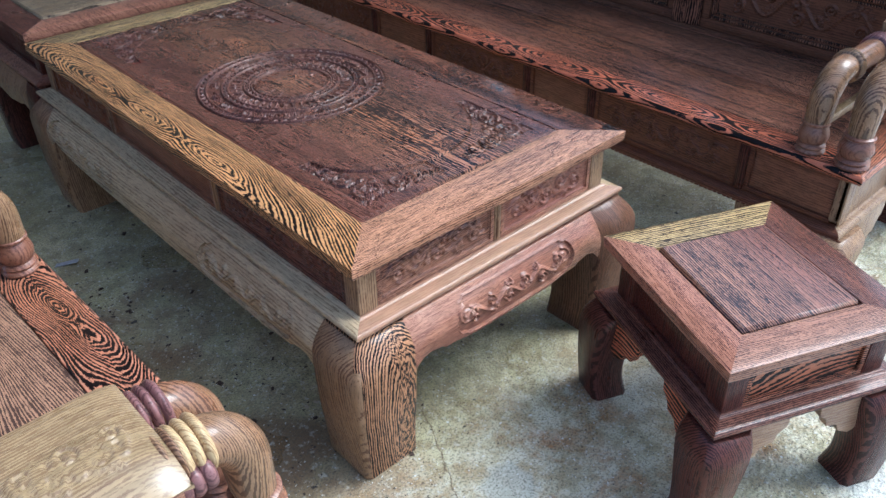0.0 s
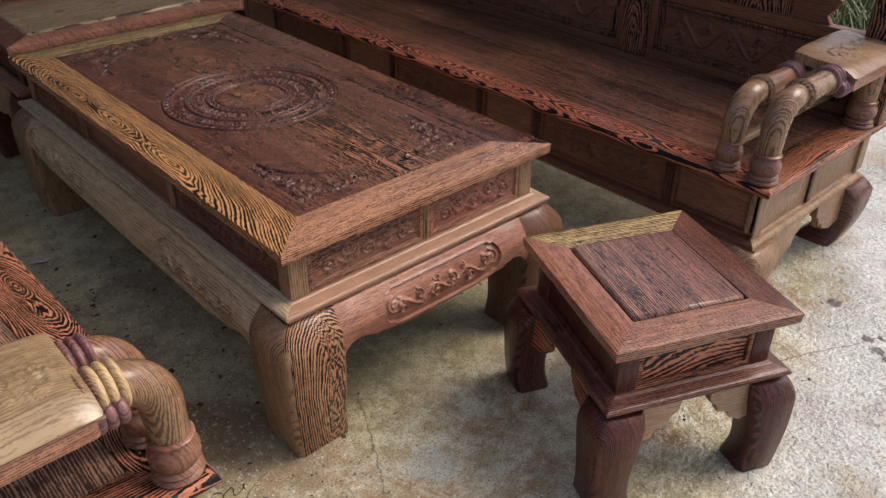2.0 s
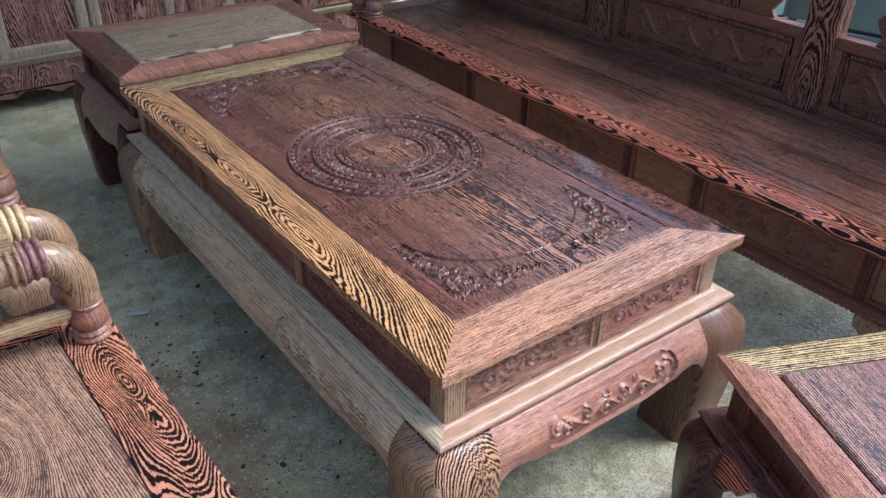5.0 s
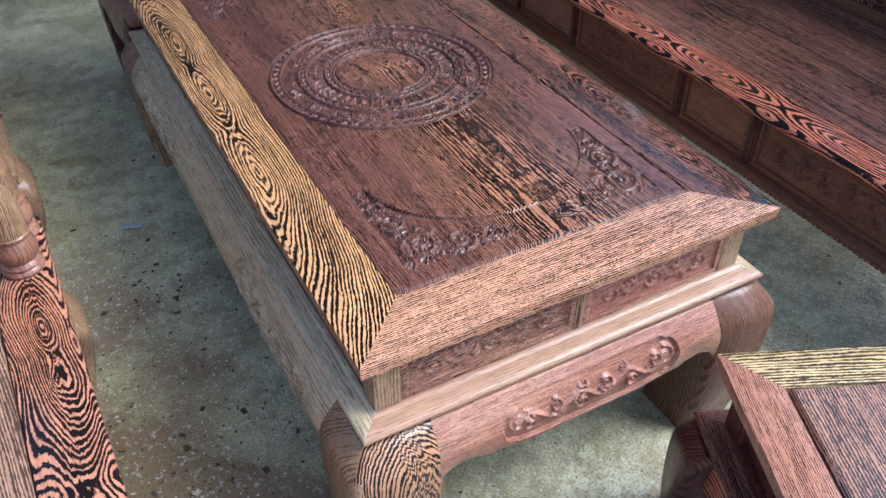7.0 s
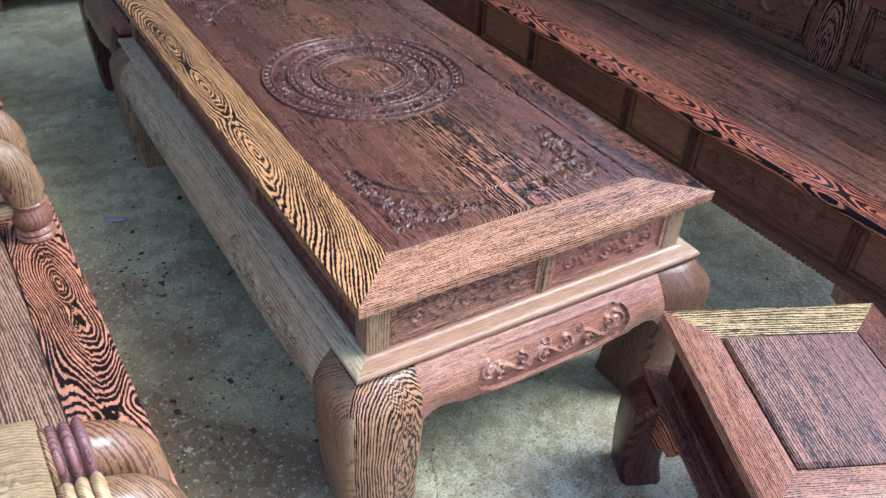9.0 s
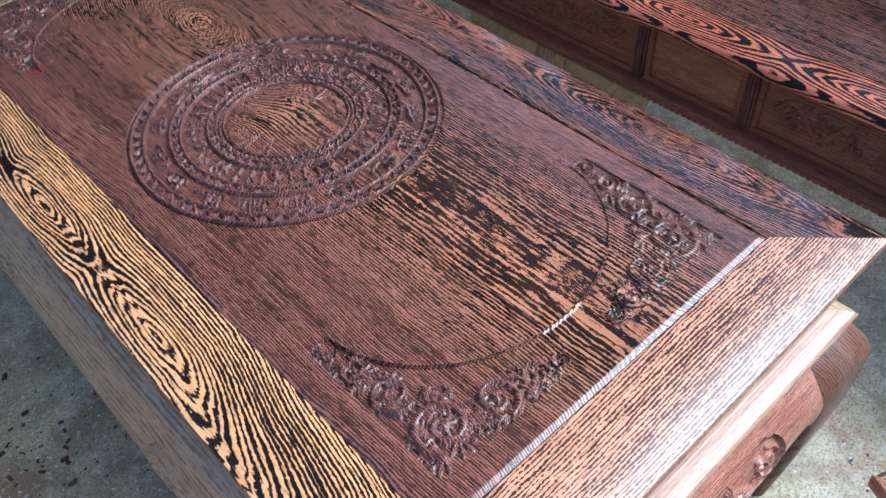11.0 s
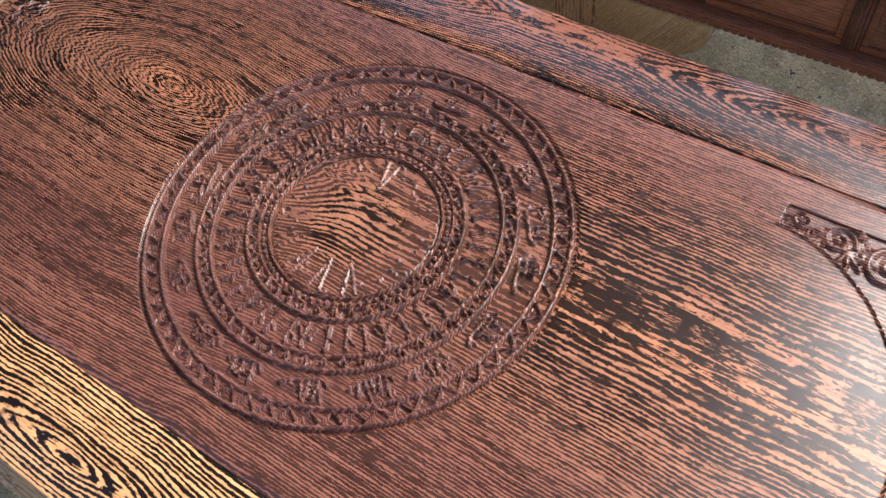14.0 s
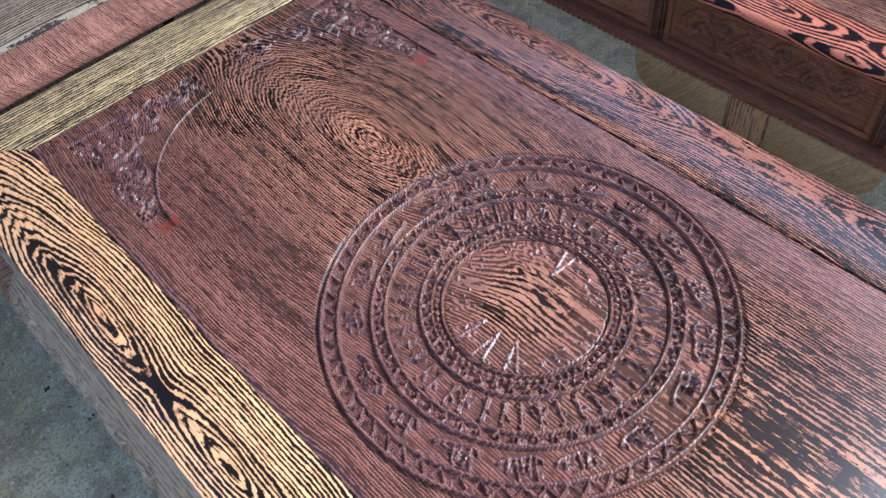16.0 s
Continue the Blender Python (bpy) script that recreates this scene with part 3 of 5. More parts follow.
class Carving:
    """A height map cut by round strokes; width x height metres at a step."""

    def __init__(self, w, h, step):
        self.w, self.h = w, h
        self.nx, self.ny = int(round(w / step)) + 1, int(round(h / step)) + 1
        self.x, self.y = np.linspace(0, w, self.nx), np.linspace(0, h, self.ny)
        self.z = np.zeros((self.ny, self.nx))

    def window(self, x, y, r):
        i0, i1 = np.searchsorted(self.x, (x - r, x + r))
        j0, j1 = np.searchsorted(self.y, (y - r, y + r))
        return slice(j0, j1), slice(i0, i1)

    def dab(self, x, y, r, high):
        w = self.window(x, y, r)
        d = (self.x[None, w[1]] - x) ** 2 + (self.y[w[0], None] - y) ** 2
        h = high * np.sqrt(np.clip(1 - d / (r * r), 0, 1))
        self.z[w] = np.maximum(self.z[w], h) if high > 0 else np.minimum(self.z[w], h)

    def stroke(self, pts, r0, r1, high):
        pts = np.asarray(pts, float)
        seg = np.linalg.norm(np.diff(pts, axis=0), axis=1)
        s = np.concatenate([[0], np.cumsum(seg)])
        n = max(2, int(s[-1] / (0.45 * min(abs(r0), abs(r1)) + 3e-4)))
        t = np.linspace(0, s[-1], n)
        for a, x, y in zip(t / max(s[-1], 1e-9), np.interp(t, s, pts[:, 0]), np.interp(t, s, pts[:, 1])):
            r = r0 + (r1 - r0) * a
            self.dab(x, y, r, high * (0.6 + 0.4 * r / max(r0, r1)))

    def scroll(self, x, y, size, turn, hand=1, thick=0.16, high=0.003):
        a = np.linspace(0, 1.6 * 2 * math.pi, 34)
        r = size * (1 - a / a[-1] * 0.86)
        self.stroke(np.c_[x + r * np.cos(turn + hand * a), y + r * np.sin(turn + hand * a)], size * thick, size * thick * 0.7, high)
        self.dab(x, y, size * 0.18, high)

    def leaf(self, x, y, size, turn, high=0.003):
        for k, f in ((-0.75, 0.7), (-0.35, 0.9), (0.0, 1.0), (0.35, 0.9), (0.75, 0.7)):
            b = turn + k
            t = np.linspace(0, 1, 8)
            self.stroke(np.c_[x + size * f * t * np.cos(b + 0.5 * k * t), y + size * f * t * np.sin(b + 0.5 * k * t)], size * 0.13, size * 0.07, high)

    def mesh(self, name, thick, m):
        """A closed slab: the carved face up, thick below it, placed by m."""
        nx, ny = self.nx, self.ny
        X, Y = np.meshgrid(self.x, self.y)
        top = np.c_[X.ravel(), Y.ravel(), self.z.ravel()]
        i = (np.arange(ny - 1)[:, None] * nx + np.arange(nx - 1)[None]).ravel()
        faces = np.c_[i, i + 1, i + nx + 1, i + nx]
        edge = np.concatenate([np.arange(nx), np.arange(1, ny) * nx + nx - 1, (ny - 1) * nx + np.arange(nx - 2, -1, -1), np.arange(ny - 2, 0, -1) * nx])
        low = top[edge].copy()
        low[:, 2] = -thick
        k, base = len(edge), len(top)
        j = np.arange(k)
        sides = np.c_[edge, base + j, base + (j + 1) % k, np.roll(edge, -1)]
        co = np.concatenate([top, low])
        quads = np.concatenate([faces, sides])
        co = co @ np.array(m.to_3x3()).T + np.array(m.translation)
        me = bpy.data.meshes.new(name)
        me.vertices.add(len(co)), me.loops.add(quads.size), me.polygons.add(len(quads))
        me.vertices.foreach_set("co", co.ravel())
        me.loops.foreach_set("vertex_index", quads.ravel())
        me.polygons.foreach_set("loop_start", np.arange(len(quads)) * 4)
        me.update(calc_edges=True)
        me.validate()
        me.shade_smooth()
        me.set_sharp_from_angle(angle=radians(60))
        return me


def vine(c, x0, x1, y, amp, waves, size, seed=0, high=0.003):
    """A running vine with scrolls and leaves along x."""
    rnd = random.Random(seed)
    t = np.linspace(0, 1, 60)
    c.stroke(np.c_[x0 + (x1 - x0) * t, y + amp * 0.6 * np.sin(2 * math.pi * waves * t)], size * 0.12, size * 0.12, high * 0.8)
    n = max(2, int(waves * 2))
    for k in range(n):
        xx = x0 + (x1 - x0) * (k + 0.5) / n
        up = 1 if k % 2 == 0 else -1
        c.scroll(xx, y - up * amp * 0.35, size * rnd.uniform(0.42, 0.52), rnd.uniform(0, 6.28), up, 0.2, high)
        for q in range(5):
            c.leaf(xx + rnd.uniform(-0.5, 0.5) * size, y + up * amp * rnd.uniform(0.1, 0.8), size * rnd.uniform(0.32, 0.5), rnd.uniform(0, 6.28), high * rnd.uniform(0.7, 1.0))


def carved_board(name, w, h, step, m, material, parent, seed=0, border=0.006, label="", size=None, high=0.003):
    """A framed board with a carved vine in a sunk field, its face along m's z."""
    c = Carving(w, h, step)
    vine(c, w * 0.06, w * 0.94, h * 0.5, h * 0.36, max(1.5, w / h * 0.85), size or h * 0.55, seed, high)
    b = np.minimum(np.minimum(c.x[None], c.w - c.x[None]), np.minimum(c.y[:, None], c.h - c.y[:, None]))
    c.z = np.where(b < border, 0.003, c.z)
    return link_mesh(name, c.mesh(name, 0.008, m), material, parent, label)


def facing(x, y, z, turn):
    """Pose of a board that stands upright: its x runs along, its y up and its face looks out. turn 0: faces -y."""
    return pose(x, y, z, 0, 0, turn) @ pose(0, 0, 0, 90, 0, 0)


def knee_leg(w, h, bulge, foot, m, sx=1, sy=1, hollow=0.16, tuck=0.0, slim=1.0, peak=0.20, lead=0.06):
    """A square leg that swells out at the knee and turns in at the foot; its outer corner at the origin, growing to +x +y (times sx, sy)."""
    bm = bmesh.new()
    rows = []
    n = 28
    for i in range(n + 1):
        t = i / n
        z = h * (1 - t)
        knee = math.sin(math.pi / 2 * (t + lead) / (peak + lead)) if t < peak else math.cos(math.pi / 2 * min(1.0, (t - peak) / (1 - peak))) ** 0.9
        o = -bulge * knee + tuck * (t * t if tuck < -0.01 else max(0.0, (t - 0.72) / 0.28) ** 1.5)
        inner = w * (1.0 - hollow * math.sin(math.pi * min(1.0, max(0.0, t - 0.10) / 0.90) ** 1.3)) + foot * max(0.0, (t - 0.80) / 0.20) ** 1.5 - w * (1 - slim) * t
        k = 0.012
        ring = [(o + k, o), (inner - k, o), (inner, o + k), (inner, inner - k), (inner - k, inner), (o + k, inner), (o, inner - k), (o, o + k)]
        rows.append([bm.verts.new((x * sx, y * sy, z)) for x, y in ring])
    for a, b in zip(rows, rows[1:]):
        for i in range(8):
            bm.faces.new((a[i], a[(i + 1) % 8], b[(i + 1) % 8], b[i]))
    bm.faces.new(rows[0]), bm.faces.new(rows[-1][::-1])
    bmesh.ops.transform(bm, matrix=m, verts=bm.verts)
    return bm

# ---------------------------------------------------------------- the shed and the ground
def slab(name, b, material, label, category, kind="structure"):
    return tagged(part(name, b, material, None), label, category, "", kind)


def ground_sheet():
    bm = bmesh.new()
    xs = [-400, -60, -12, -4] + [-3 + 0.25 * i for i in range(37)] + [8, 20, 80, 400]
    ys = [-400, -60, -12, -5] + [-4 + 0.25 * i for i in range(41)] + [8, 20, 80, 400]
    grid = []
    for y in ys:
        row = []
        for x in xs:
            out = max(0.0, min(1.0, (0.33 * x - 0.95 * y - 1.1) / 0.5))
            row.append(bm.verts.new((x, y, -0.012 * out * (0.5 + noise.noise((x * 1.3, y * 1.3, 0))) if abs(x) < 9 and abs(y) < 9 else 0)))
        grid.append(row)
    for a, b in zip(grid, grid[1:]):
        for i in range(len(xs) - 1):
            bm.faces.new((a[i], a[i + 1], b[i + 1], b[i]))
    return slab("ground", bm, M_GROUND, "stained wet cement floor turning to rough pale concrete outside", "ground")


ground_sheet()
# unseen wall, added to keep low sky out of the table's reflections
slab("wall_north", box(-4.0, 6.5, 5.2, 5.35, 0, 4.2), M_PLASTER, "unseen plain grey wall added to block the low sky", "wall")
# unseen roof, its edges placed to shape light and reflections on the furniture
slab("ceiling", box(-1.05, 2.9, 0.28, 5.4, 3.3, 3.36), M_ROOF, "unseen sheet roof added to shade the furniture", "ceiling")


# ---------------------------------------------------------------- tables and stools on knee legs
def apron_mesh(L, z0, depth, swell, f, fields, seed):
    """A swelling rail under the moulding with a cusped lower edge; fields: (start, end) of sunk carved cartouches."""
    c = Carving(L, depth, 0.0024)
    X, Y = c.x[None], c.y[:, None]
    for j, (a, b) in enumerate(fields):
        h = Carving(L, depth, 0.0024)
        mid, half, tall = (a + b) / 2, (b - a) / 2, depth * 0.40
        vine(h, a + 0.03, b - 0.03, depth * 0.47, depth * 0.20, max(2.5, (b - a) / 0.13), depth * 0.24, seed * 7 + j + 50, 0.0100)
        for e, hand in ((a + 0.035, 1), (b - 0.035, -1)):
            h.scroll(e, depth * 0.50, depth * 0.19, 1.6, hand, 0.14, 0.0062)
        # lobed outline: tall in the middle, stepping down to a rounded tip at each end
        d = np.abs(X - mid) / half
        lobe = tall * np.interp(d, (0, 0.80, 0.86, 0.90, 0.97, 1.0), (1.0, 1.0, 0.84, 0.86, 0.55, 0.0))
        gap = lobe - np.abs(Y - depth * 0.47)
        c.z = np.where(gap > 0, h.z - 0.0078, c.z)
        c.z = np.where((gap > -0.0035) & (gap < 0.0015) & (d < 1.0), 0.0016, c.z)
    v = 1 - c.y / depth
    out = np.where(v < 0.62, swell * (0.12 + 0.88 * np.sin(math.pi / 2 * np.clip(v / 0.62, 0, 1))), swell * (1 - 0.10 * ((v - 0.62) / 0.38) ** 2))
    e = np.minimum(c.x, L - c.x)
    drop = np.interp(e, (0, 0.012, 0.028, 0.048, 0.085, 0.096, 0.12, 0.20, 0.5), (-0.006, 0.010, 0.022, 0.028, 0.022, 0.014, 0.013, 0.002, 0.0))
    low = z0 - depth + drop
    nx, ny = c.nx, c.ny
    V = v[:, None]
    front = np.stack([np.broadcast_to(X, (ny, nx)), -(out[:, None] + c.z), z0 + (low[None] - z0) * V], -1)
    back = np.stack([np.stack([c.x, np.full(nx, 0.026), low], -1), np.stack([c.x, np.full(nx, 0.026), np.full(nx, z0)], -1)])
    g = np.concatenate([front, back])
    rows = len(g)
    co = g.reshape(-1, 3) @ np.array(f.to_3x3()).T + np.array(f.translation)
    # the front rows run from the lower edge up; then the back, lower edge first
    order = [rows - 2] + list(range(ny)) + [rows - 1]
    faces = []
    for r0, r1 in zip(order, order[1:] + order[:1]):
        i = np.arange(nx - 1)
        faces.append(np.c_[r0 * nx + i, r0 * nx + i + 1, r1 * nx + i + 1, r1 * nx + i])
    me = bpy.data.meshes.new("apron")
    me.from_pydata(co.tolist(), [], np.concatenate(faces).tolist())
    me.validate()
    me.shade_smooth()
    me.set_sharp_from_angle(angle=radians(55))
    return me


def kang(name, m, w, d, h, body0, foot_h, rim_w, mats, label, category, leg_w=0.13, panel_mesh=None, boards=None, carve=True, brackets=False, group="", bulge=0.026, hollow=0.06, tuck=-0.004, knee=(0.20, 0.06)):
    """A low table: mitred rim round a panel, a boxed waist, a moulding, aprons and four knee legs.
    mats: panel, rim near/right/far/left, board x, board y, moulding x, moulding y, apron x, apron y, leg."""
    t = thing(name, m, label, category, group)
    R = (0, w, 0, d)
    th = 0.034
    lip = rounded([(0.002, h - th + 0.004), (0.007, h - th), (rim_w + 0.012, h - th), (rim_w + 0.012, h - 0.016), (rim_w, h - 0.016), (rim_w, h - 0.001), (0.0, h - 0.003)], 0.0022, 2)
    for k in range(4):
        part("rim", mitre(k, R, lip), mats["rim"][k], t, mats.get("rim_label", ("", "", "", ""))[k])
    g = 0.003
    if panel_mesh:
        link_mesh("panel", panel_mesh, mats["panel"], t, "carved panel with a drum disc and corner scrolls")
    else:
        part("panel", join(box(rim_w + g, w - rim_w - g, rim_w + g, d - rim_w - g, h - 0.03, h + 0.005, 0.007, 1)), mats["panel"], t)
    # boxed waist
    ins, z1 = 0.034, h - th
    p = 0.05
    for sx, sy in ((0, 0), (1, 0), (1, 1), (0, 1)):
        x = ins if sx == 0 else w - ins - p
        y = ins if sy == 0 else d - ins - p
        part("corner_post", box(x, x + p, y, y + p, body0, z1, 0.004), mats["leg"], t)
    for side in range(4):
        L = (w if side % 2 == 0 else d) - 2 * ins - 2 * p
        mat = mats["board"][side]
        ob = {0: (ins + p, ins, 0), 1: (w - ins, ins + p, 90), 2: (w - ins - p, d - ins, 180), 3: (ins, d - ins - p, 270)}[side]
        kinds = boards[side % 2] if boards else ((1.0, carve),)
        at = 0.0
        for i, (share, is_carved) in enumerate(kinds):
            a0, a1 = at * L, (at + share) * L
            mat = mats.get("other", {}).get((side, i), mats["board"][side])
            at += share
            lo, hi = a0 + (0.022 if i else 0), a1 - (0.0 if i == len(kinds) - 1 else 0.0)
            if i:
                f = pose(ob[0], ob[1], 0, 0, 0, ob[2])
                b = join(box(a0, a0 + 0.022, 0.001, 0.03, body0, z1, 0.004), box(a0 + 0.006, a0 + 0.016, -0.003, 0.01, body0 + 0.004, z1 - 0.004, 0.003))
                bmesh.ops.transform(b, matrix=f, verts=b.verts)
                part("stile", b, mats["leg"], t)
            f = pose(ob[0], ob[1], 0, 0, 0, ob[2])
            hgt = z1 - body0
            fr = []
            for q0, q1, r0, r1 in ((lo, hi, body0, body0 + 0.012), (lo, hi, z1 - 0.012, z1), (lo, lo + 0.012, body0 + 0.012, z1 - 0.012), (hi - 0.012, hi, body0 + 0.012, z1 - 0.012)):
                fr.append(box(q0, q1, 0.002, 0.03, r0, r1, 0.003))
            b = join(*fr)
            bmesh.ops.transform(b, matrix=f, verts=b.verts)
            part("panel_frame", b, mat, t)
            if is_carved:
                mm = f @ facing(lo + 0.012, 0.009, body0 + 0.012, 0)
                carved_board("side_panel", hi - lo - 0.024, hgt - 0.024, 0.0022, mm, mat, t, seed=side * 10 + i, border=0.004, size=hgt * 0.36, high=0.0065)
            else:
                b = box(lo + 0.012, hi - 0.012, 0.010, 0.026, body0 + 0.012, z1 - 0.012, 0.002)
                bmesh.ops.transform(b, matrix=f, verts=b.verts)
                part("side_panel", b, mat, t)
    # moulding under the waist
    q = rounded([(0.07, body0), (0.030, body0), (0.026, body0 - 0.004), (0.012, body0 - 0.006), (-0.004, body0 - 0.010), (-0.007, body0 - 0.016), (-0.004, body0 - 0.024), (0.010, body0 - 0.029), (0.004, body0 - 0.034), (0.07, body0 - 0.036)], 0.004, 2)
    for k in range(4):
        part("moulding", mitre(k, R, q), mats["moulding"][k], t)
    z0 = body0 - 0.034
    for k, (x, y, sx, sy) in enumerate(((0.004, 0.004, 1, 1), (w - 0.004, 0.004, -1, 1), (w - 0.004, d - 0.004, -1, -1), (0.004, d - 0.004, 1, -1))):
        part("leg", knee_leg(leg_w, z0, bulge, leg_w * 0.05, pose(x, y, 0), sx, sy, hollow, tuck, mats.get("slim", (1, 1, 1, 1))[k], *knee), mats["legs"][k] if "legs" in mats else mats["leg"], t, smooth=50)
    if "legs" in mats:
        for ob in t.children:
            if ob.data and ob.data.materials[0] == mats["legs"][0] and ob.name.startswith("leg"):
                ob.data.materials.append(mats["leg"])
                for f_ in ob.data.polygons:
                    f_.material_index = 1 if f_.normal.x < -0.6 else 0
    depth = foot_h
    for side in range(4):
        L = (w if side % 2 == 0 else d) - 2 * leg_w + 0.02
        f = {0: pose(leg_w - 0.01, 0.004, 0, 0, 0, 0), 1: pose(w - 0.004, leg_w - 0.01, 0, 0, 0, 90), 2: pose(w - leg_w + 0.01, d - 0.004, 0, 0, 0, 180), 3: pose(0.004, d - leg_w + 0.01, 0, 0, 0, 270)}[side]
        mat = mats["apron"][side]
        if brackets:
            bl = min(0.115, L * 0.42)
            for flip in (0, 1):
                o = [(0, z0), (bl, z0), (bl * 0.97, z0 - depth * 0.28), (bl * 0.80, z0 - depth * 0.42), (bl * 0.74, z0 - depth * 0.62), (bl * 0.5, z0 - depth * 0.66), (bl * 0.42, z0 - depth * 0.86), (bl * 0.15, z0 - depth), (0, z0 - depth * 0.92)]
                if flip:
                    o = [(L - x, z) for x, z in o][::-1]
                part("bracket", prism(o, 0.024, f @ pose(0, 0.004, 0), 0.003), mat, t)
            continue
        if side % 2 == 0:
            fields = [(L * 0.20, L * 0.83)] if carve else []
        else:
            fields = [(0.03, 0.50), (L - 0.50, L - 0.08)] if carve else []
        link_mesh("apron", apron_mesh(L, z0, depth, bulge + 0.001, f, fields, side), mat, t)
    return t


def drum_panel(x0, x1, y0, y1, z):
    """The table's panel: a drum disc of ring bands in the middle and a scrolled spandrel in each corner."""
    W, D = x1 - x0, y1 - y0
    c = Carving(W, D, 0.0017)
    cx, cy = W / 2, D / 2 - 0.020
    X, Y = c.x[None], c.y[:, None]
    r = np.sqrt((X - cx) ** 2 + (Y - cy) ** 2)
    ang = np.arctan2(Y - cy, X - cx)
    R0 = 0.262
    inside = r < R0
    # ground of the disc is cut down a little between raised rings
    c.z = np.where(inside, -0.0016, 0.0)

    def ring(rad, half, high):
        return high * np.sqrt(np.clip(1 - ((r - rad) / half) ** 2, 0, 1))

    add = np.zeros_like(c.z)
    for rad, half, high in ((0.2595, 0.0034, 0.0026), (0.238, 0.0030, 0.0026), (0.195, 0.0028, 0.0026), (0.178, 0.0026, 0.0024), (0.133, 0.0026, 0.0026), (0.119, 0.0018, 0.0020), (0.106, 0.0020, 0.0024)):
        add = np.maximum(add, ring(rad, half, high))
    # zigzag band at the edge
    zig = np.abs(((ang / (2 * math.pi) * 64) % 1) * 2 - 1)
    zr = 0.241 + zig * 0.015
    add = np.maximum(add, np.where((r > 0.239) & (r < 0.258), 0.0024 * np.clip(1 - np.abs(r - zr) / 0.0030, 0, 1), 0))
    # scroll bands
    for rad, n in ((0.1865, 54), (0.126, 40)):
        for k in range(n):
            a = 2 * math.pi * k / n
            x, y = cx + rad * math.cos(a), cy + rad * math.sin(a)
            t = np.linspace(0, 1, 10)
            s = 0.0062
            px = (t - 0.5) * 2.1 * s
            py = s * 0.75 * np.sin((t - 0.5) * 2 * math.pi)
            c.stroke(np.c_[x + px * -math.sin(a) + py * math.cos(a), y + px * math.cos(a) + py * math.sin(a)], 0.0017, 0.0017, 0.0018)
            c.dab(x + 0.0045 * math.cos(a), y + 0.0045 * math.sin(a), 0.0022, 0.0024)
    for k in range(74):
        a = 2 * math.pi * k / 74
        c.dab(cx + 0.1125 * math.cos(a), cy + 0.1125 * math.sin(a), 0.0030, 0.0018)
    # processions of boats, birds and huts, as short raised strokes
    rnd = random.Random(11)
    def polar(rad, a):
        return np.c_[cx + rad * np.cos(a), cy + rad * np.sin(a)]

    line = np.linspace(0, 1, 14)
    for k in range(18):
        # long boats and birds: a bowed hull, a shorter deck over it and upright ticks
        a0, half = 2 * math.pi * (k + rnd.uniform(-0.12, 0.12)) / 18, rnd.uniform(0.10, 0.145)
        arc = a0 + half * (2 * line - 1)
        c.stroke(polar(0.206 + 0.010 * (2 * line - 1) ** 4 + 0.003 * np.sin(5 * line), arc), 0.0026, 0.0015, 0.0014)
        if k % 3:
            c.stroke(polar(0.2145 + 0.002 * np.sin(4 * line), a0 + 0.6 * half * (2 * line - 1)), 0.0014, 0.0014, 0.0010)
        for q in range(rnd.randint(3, 6)):
            a = a0 + half * rnd.uniform(-0.75, 0.75)
            c.stroke(polar(np.array((0.208, 0.226 + rnd.uniform(-0.004, 0.005))), np.array((a, a + rnd.uniform(-0.03, 0.03)))), 0.0016, 0.0013, rnd.uniform(0.0008, 0.0014))
        for q in range(5):
            a = a0 + half * rnd.uniform(-0.5, 0.7)
            c.stroke(polar(np.full(14, 0.218 + 0.0025 * q), a + 0.035 * line), 0.0008, 0.0008, 0.0007)
    for k in range(44):
        # upright figures and huts walking round
        a0 = 2 * math.pi * (k + rnd.uniform(-0.15, 0.15)) / 44
        w = 0.045
        c.stroke(polar(np.array((0.141, 0.168)), np.array((a0, a0 + rnd.uniform(-0.02, 0.02)))), 0.0020, 0.0014, 0.0013)
        c.stroke(polar(np.array((0.155, 0.162 + rnd.uniform(-0.008, 0.006))), np.array((a0, a0 + w))), 0.0013, 0.0011, 0.0010)
        c.stroke(polar(np.array((0.150, 0.143)), np.array((a0, a0 - w * 0.8))), 0.0014, 0.0012, 0.0010)
        c.dab(*polar(0.170, a0)[0], 0.0024, 0.0013)
        if k % 4 == 0:
            c.stroke(polar(0.146 + 0.014 * np.sin(math.pi * line), a0 + 0.07 * (2 * line - 1)), 0.0012, 0.0012, 0.0011)
    # star rays in the eye of the drum
    for k in range(14):
        a = 2 * math.pi * k / 14 + 0.1
        if rnd.random() < 0.4:
            for s in (-0.035, 0.035):
                c.stroke([(cx + 0.055 * math.cos(a), cy + 0.055 * math.sin(a)), (cx + 0.098 * math.cos(a + s * 2.2), cy + 0.098 * math.sin(a + s * 2.2))], 0.0011, 0.0015, 0.0006)
        for q in range(5):
            b = a + rnd.uniform(-0.2, 0.2)
            ra = rnd.uniform(0.075, 0.100)
            c.dab(cx + ra * math.cos(b), cy + ra * math.sin(b), rnd.uniform(0.0012, 0.0024), 0.0010)
    c.z = np.where((r < 0.102) & (c.z < 0), -0.0006, c.z)
    c.z = np.maximum(c.z, np.where(inside & (add > 0), add - 0.0004, c.z))
    c.z = np.where((r >= R0) & (r < R0 + 0.005), -0.0025, c.z)
    # corner spandrels
    ex, ey = 0.043, 0.042
